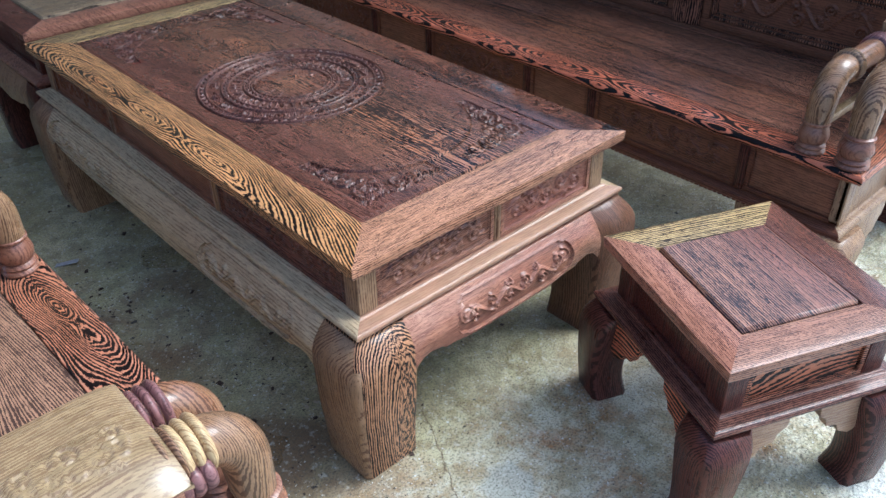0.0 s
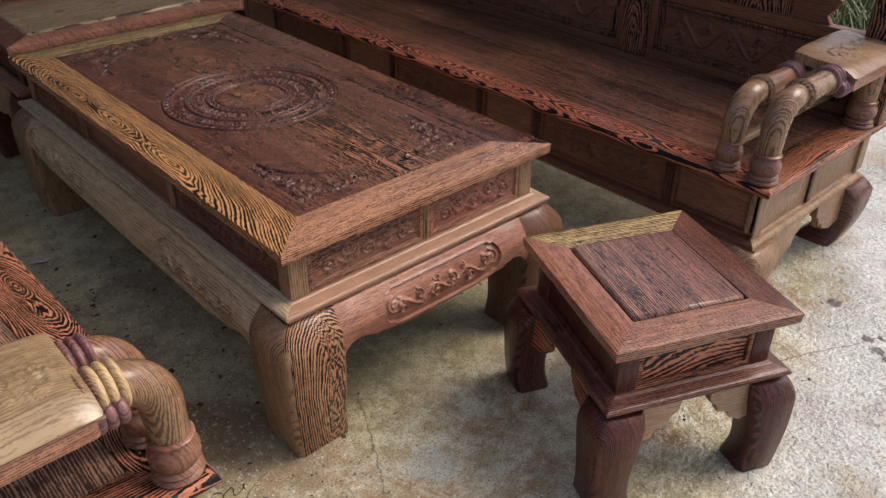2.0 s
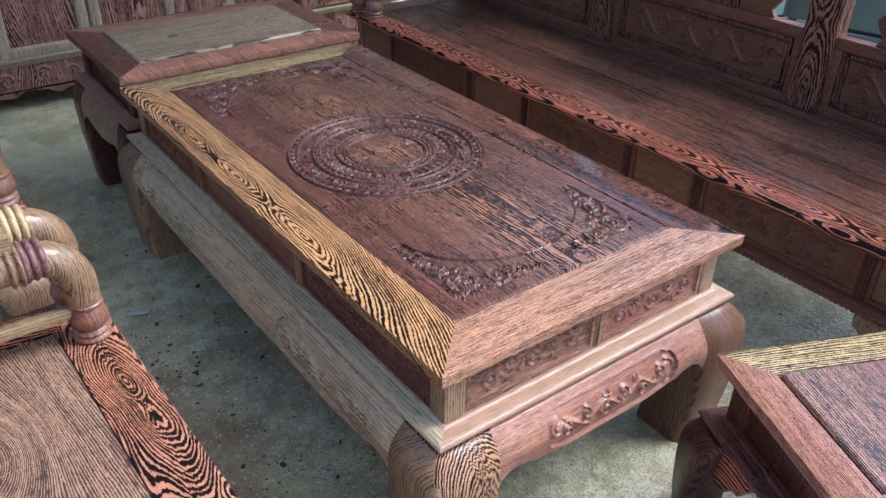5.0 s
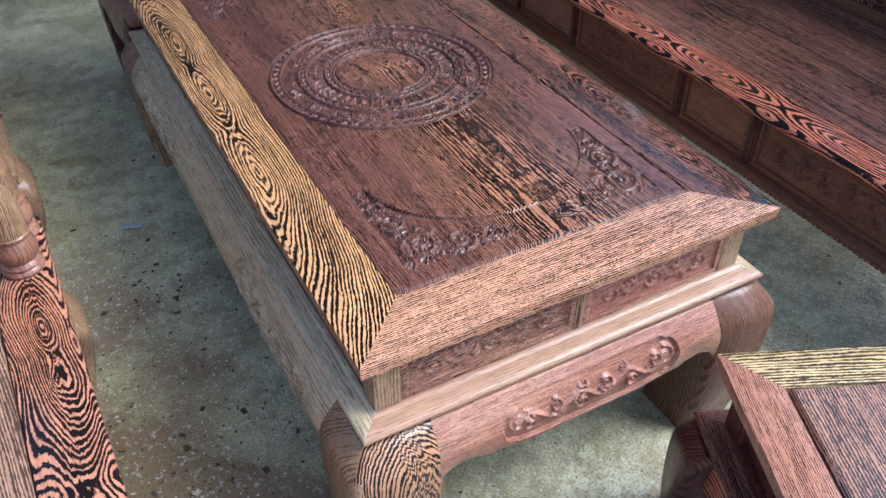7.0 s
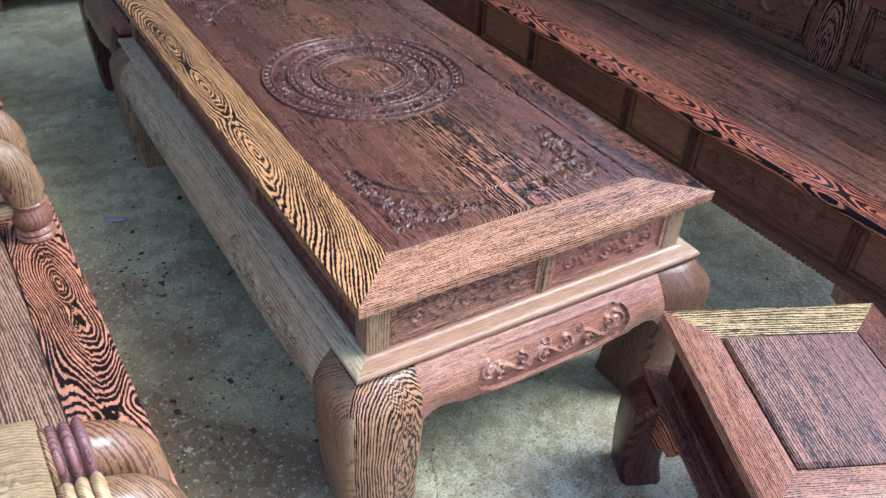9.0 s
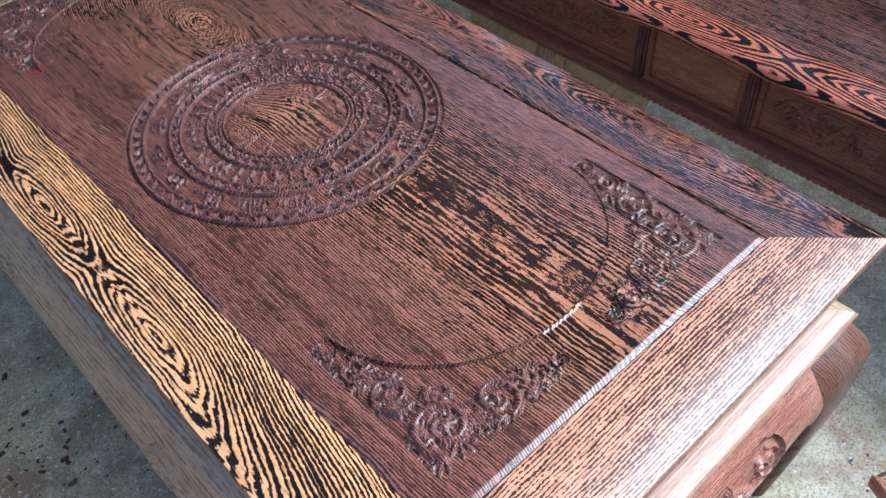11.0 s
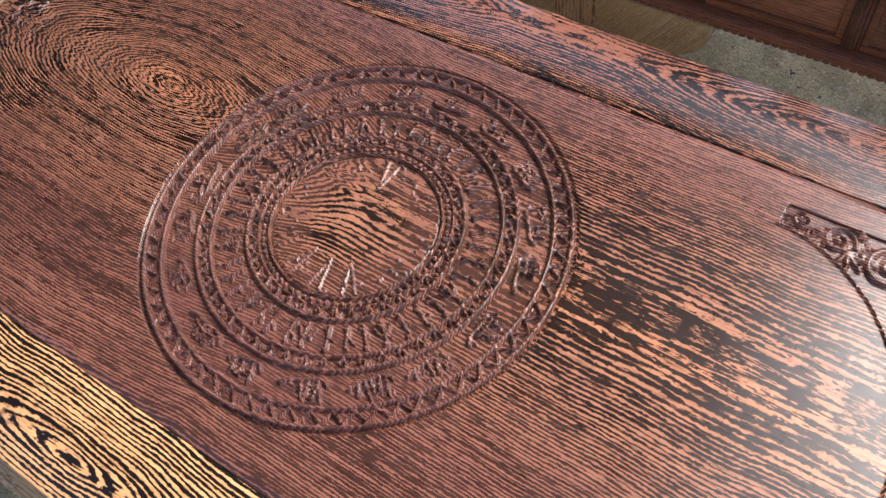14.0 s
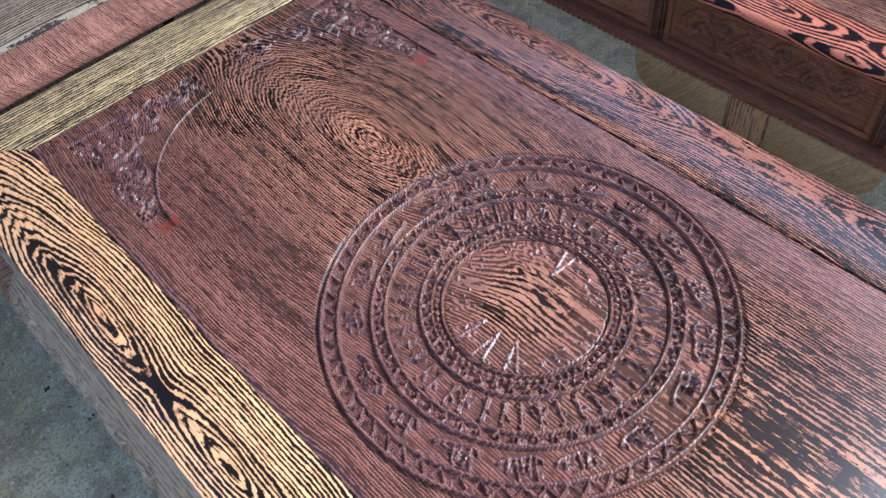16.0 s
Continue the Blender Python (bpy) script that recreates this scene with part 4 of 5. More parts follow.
    for sx in (0, 1):
        for sy in (0, 1):
            u = (X if sx == 0 else W - X) - ex
            v = (Y if sy == 0 else D - Y) - ey
            oval = np.sqrt(((u + ex - W / 2) / 0.238) ** 2 + (np.minimum(v + ey - 0.305, 0) / 0.202) ** 2)
            zone = (u > 0) & (v > 0) & (u < 0.232) & (v < (0.272 if sy else 0.252)) & (oval > 1.0) & ~((v > 0.20) & (u > 0.052))
            hmap = Carving(W, D, 0.0017)
            rr = random.Random(5)

            def at(a, b):
                xx, yy = ex + a, ey + b
                return (xx if sx == 0 else W - xx), (yy if sy == 0 else D - yy)

            hand = 1 if sx == sy else -1
            for a, b, s in ((0.050, 0.052, 0.040), (0.122, 0.036, 0.030), (0.036, 0.130, 0.030), (0.180, 0.026, 0.021), (0.024, 0.188, 0.019), (0.215, 0.018, 0.013), (0.016, 0.230, 0.012)):
                xx, yy = at(a, b)
                hmap.scroll(xx, yy, s, rr.uniform(0, 6.28), hand * (1 if a > b else -1), 0.15, 0.0046)
            for q in range(170):
                a, b = rr.uniform(0.004, 0.225), rr.uniform(0.004, 0.24)
                if a * b < 0.0068:
                    xx, yy = at(a, b)
                    hmap.leaf(xx, yy, rr.uniform(0.013, 0.028), rr.uniform(0, 6.28), rr.uniform(0.002, 0.0042))
            c.z = np.where(zone, np.where((v > 0.236) & (sy == 1), 0.0, hmap.z) * 0.95 - 0.0024, c.z)
            arc = (np.abs(oval - 1.0) * 0.21 < 0.0022) & (u < W / 2 - ex + 0.01) & (v < 0.255) & ~zone
            c.z = np.where(arc, 0.0016, c.z)
    c.z *= np.where(inside, 1.8, 1.45)
    # bevelled edge of the panel
    b = np.minimum(np.minimum(X, W - X), np.minimum(Y, D - Y))
    c.z = c.z - 0.003 * np.clip(1 - b / 0.008, 0, 1)
    return c.mesh("panel", 0.03, pose(x0, y0, z))


TX0, TX1, TY0, TY1, TH = -0.125, 0.742, -0.114, 1.612, 0.58
RIM = 0.120
panel_mesh = drum_panel(RIM + 0.001, TX1 - TX0 - RIM - 0.001, RIM + 0.001, TY1 - TY0 - RIM - 0.001, TH)
# the near right leg takes the tan timber with shade in its colour
kang("coffee_table", pose(TX0, TY0, 0), TX1 - TX0, TY1 - TY0, TH, 0.424, 0.122, RIM,
     dict(panel=W_PANEL, rim=(W_RIM_RED, W_RIM_DARK, W_RIM_OLIVE, W_RIM_TAN), board=(W_RED_X, W_RED_Y, W_RED_X, W_RED_Y), moulding=(W_CREAM_X, W_OLIVE_Y, W_CREAM_X, W_OLIVE_Y),
          apron=(W_RED_X, W_OLIVE_Y, W_RED_X, W_OLIVE_Y), leg=W_LEG, legs=(W_LEG_FIG, W_LEG_SHADED, W_LEG, W_LEG), slim=(1, 0.9, 1, 1), other={(0, 0): W_STOOL_RIM, (3, 0): W_BOX_Y, (3, 2): W_WINE_Y}, rim_label=("pink red end rail", "dark brown long rail", "olive tan end rail", "orange long rail with black grain")),
     "long low carved hardwood coffee table with a drum disc panel", "coffee table", leg_w=0.124, panel_mesh=panel_mesh, bulge=0.046, hollow=0.02, tuck=-0.024, knee=(0.18, 0.02),
     boards=(((0.5, True), (0.5, True)), ((0.27, True), (0.383, False), (0.347, True))))

STOOL = dict(panel=W_STOOL, rim=(W_STOOL_RIM, W_WINE_Y, W_RIM_OLIVE, W_RIM_BROWN), board=(W_FLAME_X, W_LEG_RED, W_FLAME_X, W_LEG_RED), moulding=(W_WINE_X, W_WINE_Y, W_WINE_X, W_WINE_Y), slim=(0.88, 0.78, 0.74, 0.78),
             apron=(W_CREAM_X, W_FLAME_Y, W_CREAM_X, W_FLAME_Y), leg=W_LEG_RED)
kang("stool", pose(0.278, -0.711, 0, 0, 0, -24), 0.460, 0.487, 0.457, 0.305, 0.11, 0.085, STOOL,
     "square red brown hardwood stool with an inset seat panel", "stool", leg_w=0.088, carve=False, brackets=True, bulge=0.032, hollow=0.14, tuck=-0.022)
kang("side_table", pose(-0.115, 1.632, 0), 0.90, 0.615, 0.60, 0.44, 0.12, 0.10,
     dict(panel=W_GREYTAN, rim=(W_RIM_BROWN, W_WINE_Y, W_RIM_BROWN, W_WINE_Y), board=(W_GREYGREEN, W_LEG_RED, W_GREYGREEN, W_LEG_RED), moulding=(W_RED_X,) * 4, apron=(W_RED_X, W_LEG, W_RED_X, W_LEG), leg=W_LEG_RED),
     "red brown hardwood side table behind the coffee table", "side table", leg_w=0.11, carve=False, boards=(((0.5, False), (0.5, False)), ((1.0, False),)))


# ---------------------------------------------------------------- bench and armchairs
BALL = [(0.040, 0.0), (0.043, 0.006), (0.040, 0.012), (0.037, 0.014), (0.041, 0.020), (0.037, 0.027), (0.034, 0.029), (0.040, 0.037), (0.043, 0.050), (0.041, 0.062), (0.035, 0.074), (0.033, 0.078), (0.038, 0.082), (0.038, 0.087), (0.033, 0.091)]


def elbow(x, y, z, reach, rise, bend=0.074, r=0.0345):
    """A pipe that rises from (x, y, z), bends and runs level along +x."""
    pts, rad = [(x, y, z + 0.085)], [r * 0.94]
    for k in range(3):
        pts.append((x + 0.001 * (k + 1), y, z + 0.085 + (rise - bend - 0.085) * (k + 1) / 3))
        rad.append(r * (0.96 + 0.03 * (k + 1)))
    for k in range(1, 13):
        a = math.pi / 2 * k / 12
        pts.append((x + 0.004 + bend * (1 - math.cos(a)), y, z + rise - bend + bend * math.sin(a)))
        rad.append(r * (1.05 + 0.03 * math.sin(2 * a)))
    for k in range(1, 7):
        pts.append((x + 0.004 + bend + (reach - bend) * k / 6, y, z + rise))
        rad.append(r * (1.02 - 0.08 * k / 6))
    return tube(pts, rad, 28)


def ring_bar(x, y, z, r, wide):
    return lathe([(r * 0.7, -wide), (r * 0.93, -wide * 0.75), (r * 1.02, -wide * 0.3), (r * 1.04, 0), (r * 1.02, wide * 0.3), (r * 0.93, wide * 0.75), (r * 0.7, wide)], 28, pose(x, y, z) @ pose(0, 0, 0, 0, 90, 0))


def pad_mesh(x0, x1, y0, y1, z, seed, out):
    """A thick shaped arm pad, rolled over at its outer side, hollowed lengthwise, with a carved spray on top."""
    c = Carving(x1 - x0, y1 - y0, 0.0035)
    L, Wd = c.w, c.h
    vine(c, L * 0.15, L * 0.78, Wd * 0.5, Wd * 0.22, 2.6, Wd * 0.21, seed, 0.0036)
    v = (c.y[:, None] / Wd - 0.5) * 2
    u = (c.x[None] / L - 0.5) * 2
    o = v if out > 0 else -v
    c.z = c.z - 0.034 * np.clip(o, 0, 1) ** 2.4 + 0.012 * np.clip(-o, 0, 1) ** 2 - 0.010 * np.abs(u) ** 5 - 0.006 * np.clip(-o, 0, 1) ** 8
    return c.mesh("arm_pad", 0.036, pose(x0, y0, z))


def arm(t, y_out, inward, depth, z, pad, seed, pad_mat, ring_mat):
    """One arm: outer and inner elbow pipes on turned feet, a pad with ring collars, a rear post and a low rail. inward: +1 or -1 along y."""
    yo, yi = y_out + inward * 0.055, y_out + inward * 0.172
    rise = 0.232
    for name, y, x, rs in (("outer_pipe", yo, 0.049, rise), ("inner_pipe", yi, 0.052, rise - 0.020)):
        a = part(name, elbow(x, y, z, depth - 0.12, rs), W_PIPE, t)
        k = 1.0 if name == "outer_pipe" else 0.88
        part("turned_foot", lathe([(q * 1.06 * k, hh) for q, hh in BALL], 28, pose(x, y, z)), W_FOOT, a, "turned red brown foot with ring collars")
        for k in range(2):
            part("collar", ring_bar(x + 0.100 + 0.016 * k, y, z + rs, 0.0435, 0.007), W_PIPE, a)
    p0, p1 = pad
    for k in range(3):
        part("turned_ring", ring_bar(p0 - 0.044 + 0.016 * k, yo, z + rise + 0.002, 0.0420, 0.0085), ring_mat, t, "turned ring round the pipe")
        part("dark_ring", ring_bar(p0 - 0.044 + 0.016 * k, yi, z + rise - 0.018, 0.0415, 0.0085), W_PURPLE, t, "purple brown turned ring")
        part("dark_ring", ring_bar(p0 - 0.030 + 0.018 * k, yo - inward * 0.034, z + rise - 0.018, 0.024, 0.010), W_PURPLE, t, "purple brown turned ring")
        part("dark_ring", ring_bar(p1 + 0.012 + 0.018 * k, yi, z + rise - 0.018, 0.0455, 0.010), W_PURPLE, t, "purple brown turned ring")
    y0, y1 = sorted((y_out - inward * 0.014, y_out + inward * 0.185))
    link_mesh("arm_pad", pad_mesh(p0, p1, y0, y1, z + rise + 0.050, seed, -inward), pad_mat, t, "polished arm pad with carved spray")
    e0, e1 = sorted((y_out - inward * 0.006, y_out + inward * 0.018))
    part("arm_rail", box(p0 + 0.01, depth - 0.07, e0, e1, z + rise - 0.030, z + rise + 0.012, 0.006), W_RED_X, t, "red brown rail under the pad")
    post = part("rear_post", lathe([(0.036, 0.085), (0.038, 0.12), (0.037, rise + 0.02)], 24, pose(depth - 0.105, yo, z)), W_PIPE, t)
    part("turned_foot", lathe([(q * 1.12, hh) for q, hh in BALL], 28, pose(depth - 0.105, yo, z)), W_FOOT, post, "turned red brown foot with ring collars")
    part("low_rail", box(0.06, depth - 0.08, yi - 0.012, yi + 0.012, z + 0.060, z + 0.085, 0.005), W_PALE, t)


def settee(name, m, depth, length, z, stiles, carved, mats, label, category, back, group="", arms=(1, 1), mid_legs=(), pad=(0.155, 0.375)):
    """A long or single seat: framed seat boards, a panelled box, moulding, knee legs with brackets, two pipe arms and a panelled back. It faces -x, its length along y."""
    t = thing(name, m, label, category, group)
    th, fr = 0.030, 0.115
    top = rounded([(0, z - th + 0.010), (0.010, z - th), (fr, z - th), (fr, z - 0.002), (0.008, z), (0, z - 0.008)], 0.004, 2)
    R = (0, depth, 0, length)
    for k, mat in ((3, mats["front"]), (0, mats["end"]), (2, mats["end"]), (1, mats["seat"])):
        part("seat_rail", mitre(k, R, top), mat, t)
    nb = mats.get("boards", 2)
    span = depth - 2 * fr
    for k in range(nb):
        x0 = fr + 0.002 + span * k / nb
        part("seat_board", box(x0, fr + span * (k + 1) / nb - 0.001, fr + 0.002, length - fr - 0.002, z - th, z - 0.0035, 0.0025), mats["seat"], t)
    ins, b0, z1 = 0.040, 0.262, z - th
    # panelled box: front, near end and far end
    cuts = [ins] + list(stiles) + [length - ins]
    for i in range(len(cuts) - 1):
        lo, hi = cuts[i] + (0.016 if i else 0.0), cuts[i + 1] - (0.016 if i < len(cuts) - 2 else 0.0)
        f = pose(ins, 0, 0, 0, 0, 270) @ Matrix.Translation((-length, 0, 0))
        a0, a1 = length - hi, length - lo
        bits = [box(a0, a1, 0.0, 0.028, b0, b0 + 0.014, 0.003), box(a0, a1, 0.0, 0.028, z1 - 0.014, z1, 0.003), box(a0, a0 + 0.014, 0, 0.028, b0 + 0.014, z1 - 0.014, 0.003), box(a1 - 0.014, a1, 0, 0.028, b0 + 0.014, z1 - 0.014, 0.003)]
        b = join(*bits)
        bmesh.ops.transform(b, matrix=f, verts=b.verts)
        part("panel_frame", b, mats["box"], t)
        if carved[i]:
            carved_board("front_panel", a1 - a0 - 0.028, z1 - b0 - 0.028, 0.0028, f @ facing(a0 + 0.014, 0.011, b0 + 0.014, 0), mats["box"], t, seed=i, border=0.005, size=0.050, high=0.0075)
        else:
            b = box(a0 + 0.014, a1 - 0.014, 0.008, 0.024, b0 + 0.014, z1 - 0.014, 0.003)
            bmesh.ops.transform(b, matrix=f, verts=b.verts)
            part("front_panel", b, mats["plain"], t)
    for s in stiles:
        part("stile", join(box(ins - 0.004, ins + 0.028, s - 0.016, s + 0.016, b0, z1, 0.003), box(ins - 0.009, ins, s - 0.009, s + 0.009, b0 + 0.004, z1 - 0.004, 0.003)), mats["stile"], t)
    for y in (ins, length - ins - 0.028):
        outer = -1 if y < length / 2 else 1
        yy = ins if outer < 0 else length - ins - 0.026
        for x0, x1 in ((ins + 0.05, depth / 2 - 0.012), (depth / 2 + 0.012, depth - 0.05)):
            part("end_panel", box(x0, x1, yy + (0.007 if outer < 0 else 0), yy + (0.026 if outer < 0 else 0.019), b0, z1, 0.003), mats["pale"], t)
        part("end_stile", box(depth / 2 - 0.012, depth / 2 + 0.012, yy - 0.001, yy + 0.027, b0, z1, 0.003), mats["stile"], t)
        for x in (ins, depth - 0.05):
            part("corner_post", box(x, x + 0.05, yy - 0.003, yy + 0.03, b0, z1, 0.004), mats["leg"], t)
    q = rounded([(0.08, b0), (0.034, b0), (0.030, b0 - 0.006), (0.014, b0 - 0.010), (0.006, b0 - 0.018), (0.006, b0 - 0.030), (0.08, b0 - 0.032)], 0.004, 2)
    Rm = (0.015, depth - 0.005, 0.015, length - 0.015)
    for k, mat in ((3, mats["box"]), (0, mats["pale"]), (2, mats["pale"]), (1, mats["box"])):
        part("moulding", mitre(k, Rm, q), mat, t)
    rope = bmesh.new()
    for k in range(int(length / 0.016)):
        bmesh.ops.create_icosphere(rope, subdivisions=1, radius=0.0065, matrix=pose(0.022, 0.02 + 0.016 * k, b0 - 0.030, 0, 0, 0) @ Matrix.Diagonal((0.7, 1.35, 0.8, 1)))
    part("rope_edge", rope, mats["box"], t)
    z0, lw = b0 - 0.030, 0.125
    for x, y, sx, sy in ((0.02, 0.02, 1, 1), (depth - 0.01, 0.02, -1, 1), (depth - 0.01, length - 0.02, -1, -1), (0.02, length - 0.02, 1, -1)):
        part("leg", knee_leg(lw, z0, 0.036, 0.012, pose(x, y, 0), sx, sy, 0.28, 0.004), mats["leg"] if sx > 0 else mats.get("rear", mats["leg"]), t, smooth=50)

    def bracket(L, flip, f, mat):
        o = [(0, z0)] + [(L, z0), (L * 0.98, z0 - 0.045)]
        o += [(L * (0.97 - 0.16 * math.sin(a)), z0 - 0.045 - 0.05 * (1 - math.cos(a))) for a in (0.3, 0.7, 1.1, 1.57)]
        o += [(L * 0.72, z0 - 0.085), (L * 0.60, z0 - 0.115), (L * 0.30, z0 - 0.135), (0, z0 - 0.125)]
        if flip:
            o = [(-x, zz) for x, zz in o][::-1]
        return part("bracket", prism(o, 0.026, f, 0.004), mat, t)

    for y, flip in ((0.02 + lw - 0.01, 0), (length - 0.02 - lw + 0.01, 1)):
        bracket(0.20, 1 - flip, pose(0.022, y, 0, 0, 0, 270), mats["pale"])
    for yy, turn in ((0.022, 0), (length - 0.022, 180)):
        for x, flip in ((0.02 + lw - 0.01, 0), (depth - lw, 1)):
            if turn == 0:
                bracket(0.20, flip, pose(x, yy, 0), mats["pale"])
            else:
                bracket(0.20, 1 - flip, pose(x, yy, 0, 0, 0, 180), mats["pale"])
    for y in mid_legs:
        part("leg", join(box(0.022, 0.11, y - 0.055, y + 0.055, 0.0, z0, 0.012)), mats["pale"], t)
        for sgn in (-1, 1):
            o = [(0, z0), (0.25, z0)] + [(0.25 * math.sin(q_), z0 - 0.012 - 0.125 * math.cos(q_) ** 0.8) for q_ in (1.5, 1.3, 1.1, 0.9, 0.7, 0.5, 0.3, 0.0)]
            if sgn > 0:
                o = [(-x, zz) for x, zz in o][::-1]
            part("bracket", prism(o, 0.030, pose(0.014, y + sgn * 0.05, 0, 0, 0, 270), 0.005), W_PALE, t)
    if arms[0]:
        arm(t, 0.0, 1, depth, z, pad, 3, mats["pad"], mats["ring"])
    if arms[1]:
        arm(t, length, -1, depth, z, pad, 4, mats["pad"], mats["ring"])
    # back: posts with framed panels and open lights between them
    xb, hb = depth - 0.045, 1.22
    posts = back
    for y in posts:
        part("back_post", box(xb - 0.035, xb + 0.035, y - 0.06, y + 0.06, z, hb, 0.008), mats["post"], t)
    for i in range(len(posts) - 1):
        a, b = posts[i] + 0.06, posts[i + 1] - 0.06
        f = pose(xb, 0, 0, 0, 0, 270) @ Matrix.Translation((-length, 0, 0))
        u0, u1 = length - b, length - a

        def upright(nm, b0_, b1_, c0, c1, d0, d1, mat, parent=t):
            q_ = box(b0_, b1_, d0, d1, c0, c1, 0.004)
            bmesh.ops.transform(q_, matrix=f, verts=q_.verts)
            return part(nm, q_, mat, parent)

        upright("back_rail", u0, u1, z, z + 0.035, -0.022, 0.022, mats["box"])
        upright("back_rail", u0, u1, z + 0.235, z + 0.275, -0.024, 0.024, mats["box"])
        upright("back_rail", u0, u1, hb - 0.12, hb - 0.06, -0.024, 0.024, mats["box"])
        upright("panel_frame", u0, u0 + 0.03, z + 0.035, z + 0.235, -0.02, 0.02, mats["box"])
        upright("panel_frame", u1 - 0.03, u1, z + 0.035, z + 0.235, -0.02, 0.02, mats["box"])
        carved_board("back_panel", u1 - u0 - 0.06, 0.20, 0.0032, f @ facing(u0 + 0.03, -0.006, z + 0.035, 0), mats["box"], t, seed=20 + i, border=0.020, size=0.052, high=0.0095)
        for j, wdt in enumerate((0.010, 0.006)):
            e = 0.034 + 0.018 * j
            q_ = join(*[box(*r_, 0.002) for r_ in ((u0 + e, u1 - e, -0.019 + 0.004 * j, 0.0, z + e + 0.004, z + e + 0.004 + wdt), (u0 + e, u1 - e, -0.019 + 0.004 * j, 0.0, z + 0.232 - e + 0.03 - wdt, z + 0.232 - e + 0.03), (u0 + e, u0 + e + wdt, -0.0185 + 0.004 * j, 0.0, z + e + 0.014, z + 0.262 - e - wdt), (u1 - e - wdt, u1 - e, -0.0185 + 0.004 * j, 0.0, z + e + 0.014, z + 0.262 - e - wdt))])
            bmesh.ops.transform(q_, matrix=f, verts=q_.verts)
            part("panel_bead", q_, mats["post"], t)
        # beaded strip
        bead = bmesh.new()
        nbead = int((u1 - u0 - 0.06) / 0.013)
        for k in range(nbead):
            bmesh.ops.create_icosphere(bead, subdivisions=1, radius=0.0045, matrix=f @ Matrix.Translation((u0 + 0.036 + 0.013 * k, -0.022, z + 0.018)))
        part("bead_strip", bead, mats["box"], t)
        wide = u1 - u0
        # middle splat, a pierced stepped splat either side, and light through the gaps
        upright("splat", u0 + wide * 0.33, u1 - wide * 0.33, z + 0.275, hb - 0.12, -0.014, 0.014, mats["post"])
        for s0, s1, sgn in ((u0 + wide * 0.13, u0 + wide * 0.325, -1), (u1 - wide * 0.325, u1 - wide * 0.13, 1)):
            zz = np.linspace(z + 0.275, hb - 0.12, 15)
            o = []
            for k, h_ in enumerate(zz):
                o.append(((s0 if sgn < 0 else s1) - sgn * 0.018 * (1 + math.sin(k * 1.7)), float(h_)))
            inner = s1 if sgn < 0 else s0
            outl = [(inner, float(zz[0]))] + o + [(inner, float(zz[-1]))]
            part("pierced_splat", prism(outl, 0.022, f @ pose(0, -0.011, 0), 0.003), mats["box"], t)
            c = Carving(abs(s1 - s0) * 0.62, 0.36, 0.004)
            for j in range(5):
                c.z = np.maximum(c.z, np.where(np.abs(c.y[:, None] - 0.035 - 0.07 * j) < 0.003, 0.004, 0))
                c.scroll(c.w * 0.5, 0.07 * j + 0.07 if j < 4 else 0.33, 0.02, j * 1.3, 1 if j % 2 else -1, 0.2, 0.005)
            c.z[c.z <= 0] = -0.004
            link_mesh("carving", c.mesh("carving", 0.006, f @ facing(min(s0, s1) + abs(s1 - s0) * (0.30 if sgn < 0 else 0.08), -0.0105, z + 0.30, 0)), mats["box"], t)
    part("top_rail", join(box(xb - 0.04, xb + 0.04, posts[0] - 0.06, posts[-1] + 0.06, hb, hb + 0.05, 0.015)), mats["box"], t)
    return t


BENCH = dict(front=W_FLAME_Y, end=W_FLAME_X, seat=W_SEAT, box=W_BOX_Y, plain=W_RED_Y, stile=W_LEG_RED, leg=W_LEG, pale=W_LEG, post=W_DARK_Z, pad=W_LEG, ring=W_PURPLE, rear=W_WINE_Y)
settee("long_bench", pose(1.175, -0.556, 0), 0.765, 2.956, 0.447, (0.346, 0.906, 1.196, 1.716, 2.056, 2.616), (0, 1, 0, 1, 0, 1, 0), BENCH,
       "long dark carved hardwood bench with pipe arms and panelled back", "bench", (0.06, 0.99, 1.97, 2.896), mid_legs=(1.45,), pad=(0.36, 0.69))
CHAIR = dict(boards=1, front=W_CHAIR_RAIL, end=W_FLAME_X, seat=W_SWIRL, box=W_LEG, plain=W_LEG, stile=W_LEG_RED, leg=W_LEG, pale=W_LEG, post=W_DARK_Z, pad=W_PALE, ring=W_YELLOW)
ch = settee("armchair", pose(-0.4996, 0.7237, 0, 0, 0, 181.2), 0.70, 1.175, 0.447, (0.34, 0.835), (0, 1, 0), CHAIR,
            "broad carved hardwood armchair with pale arm pads", "armchair", (0.06, 1.115), group="armchairs facing the table")
copy_thing(ch, pose(-0.541, 2.40, 0, 0, 0, 181))


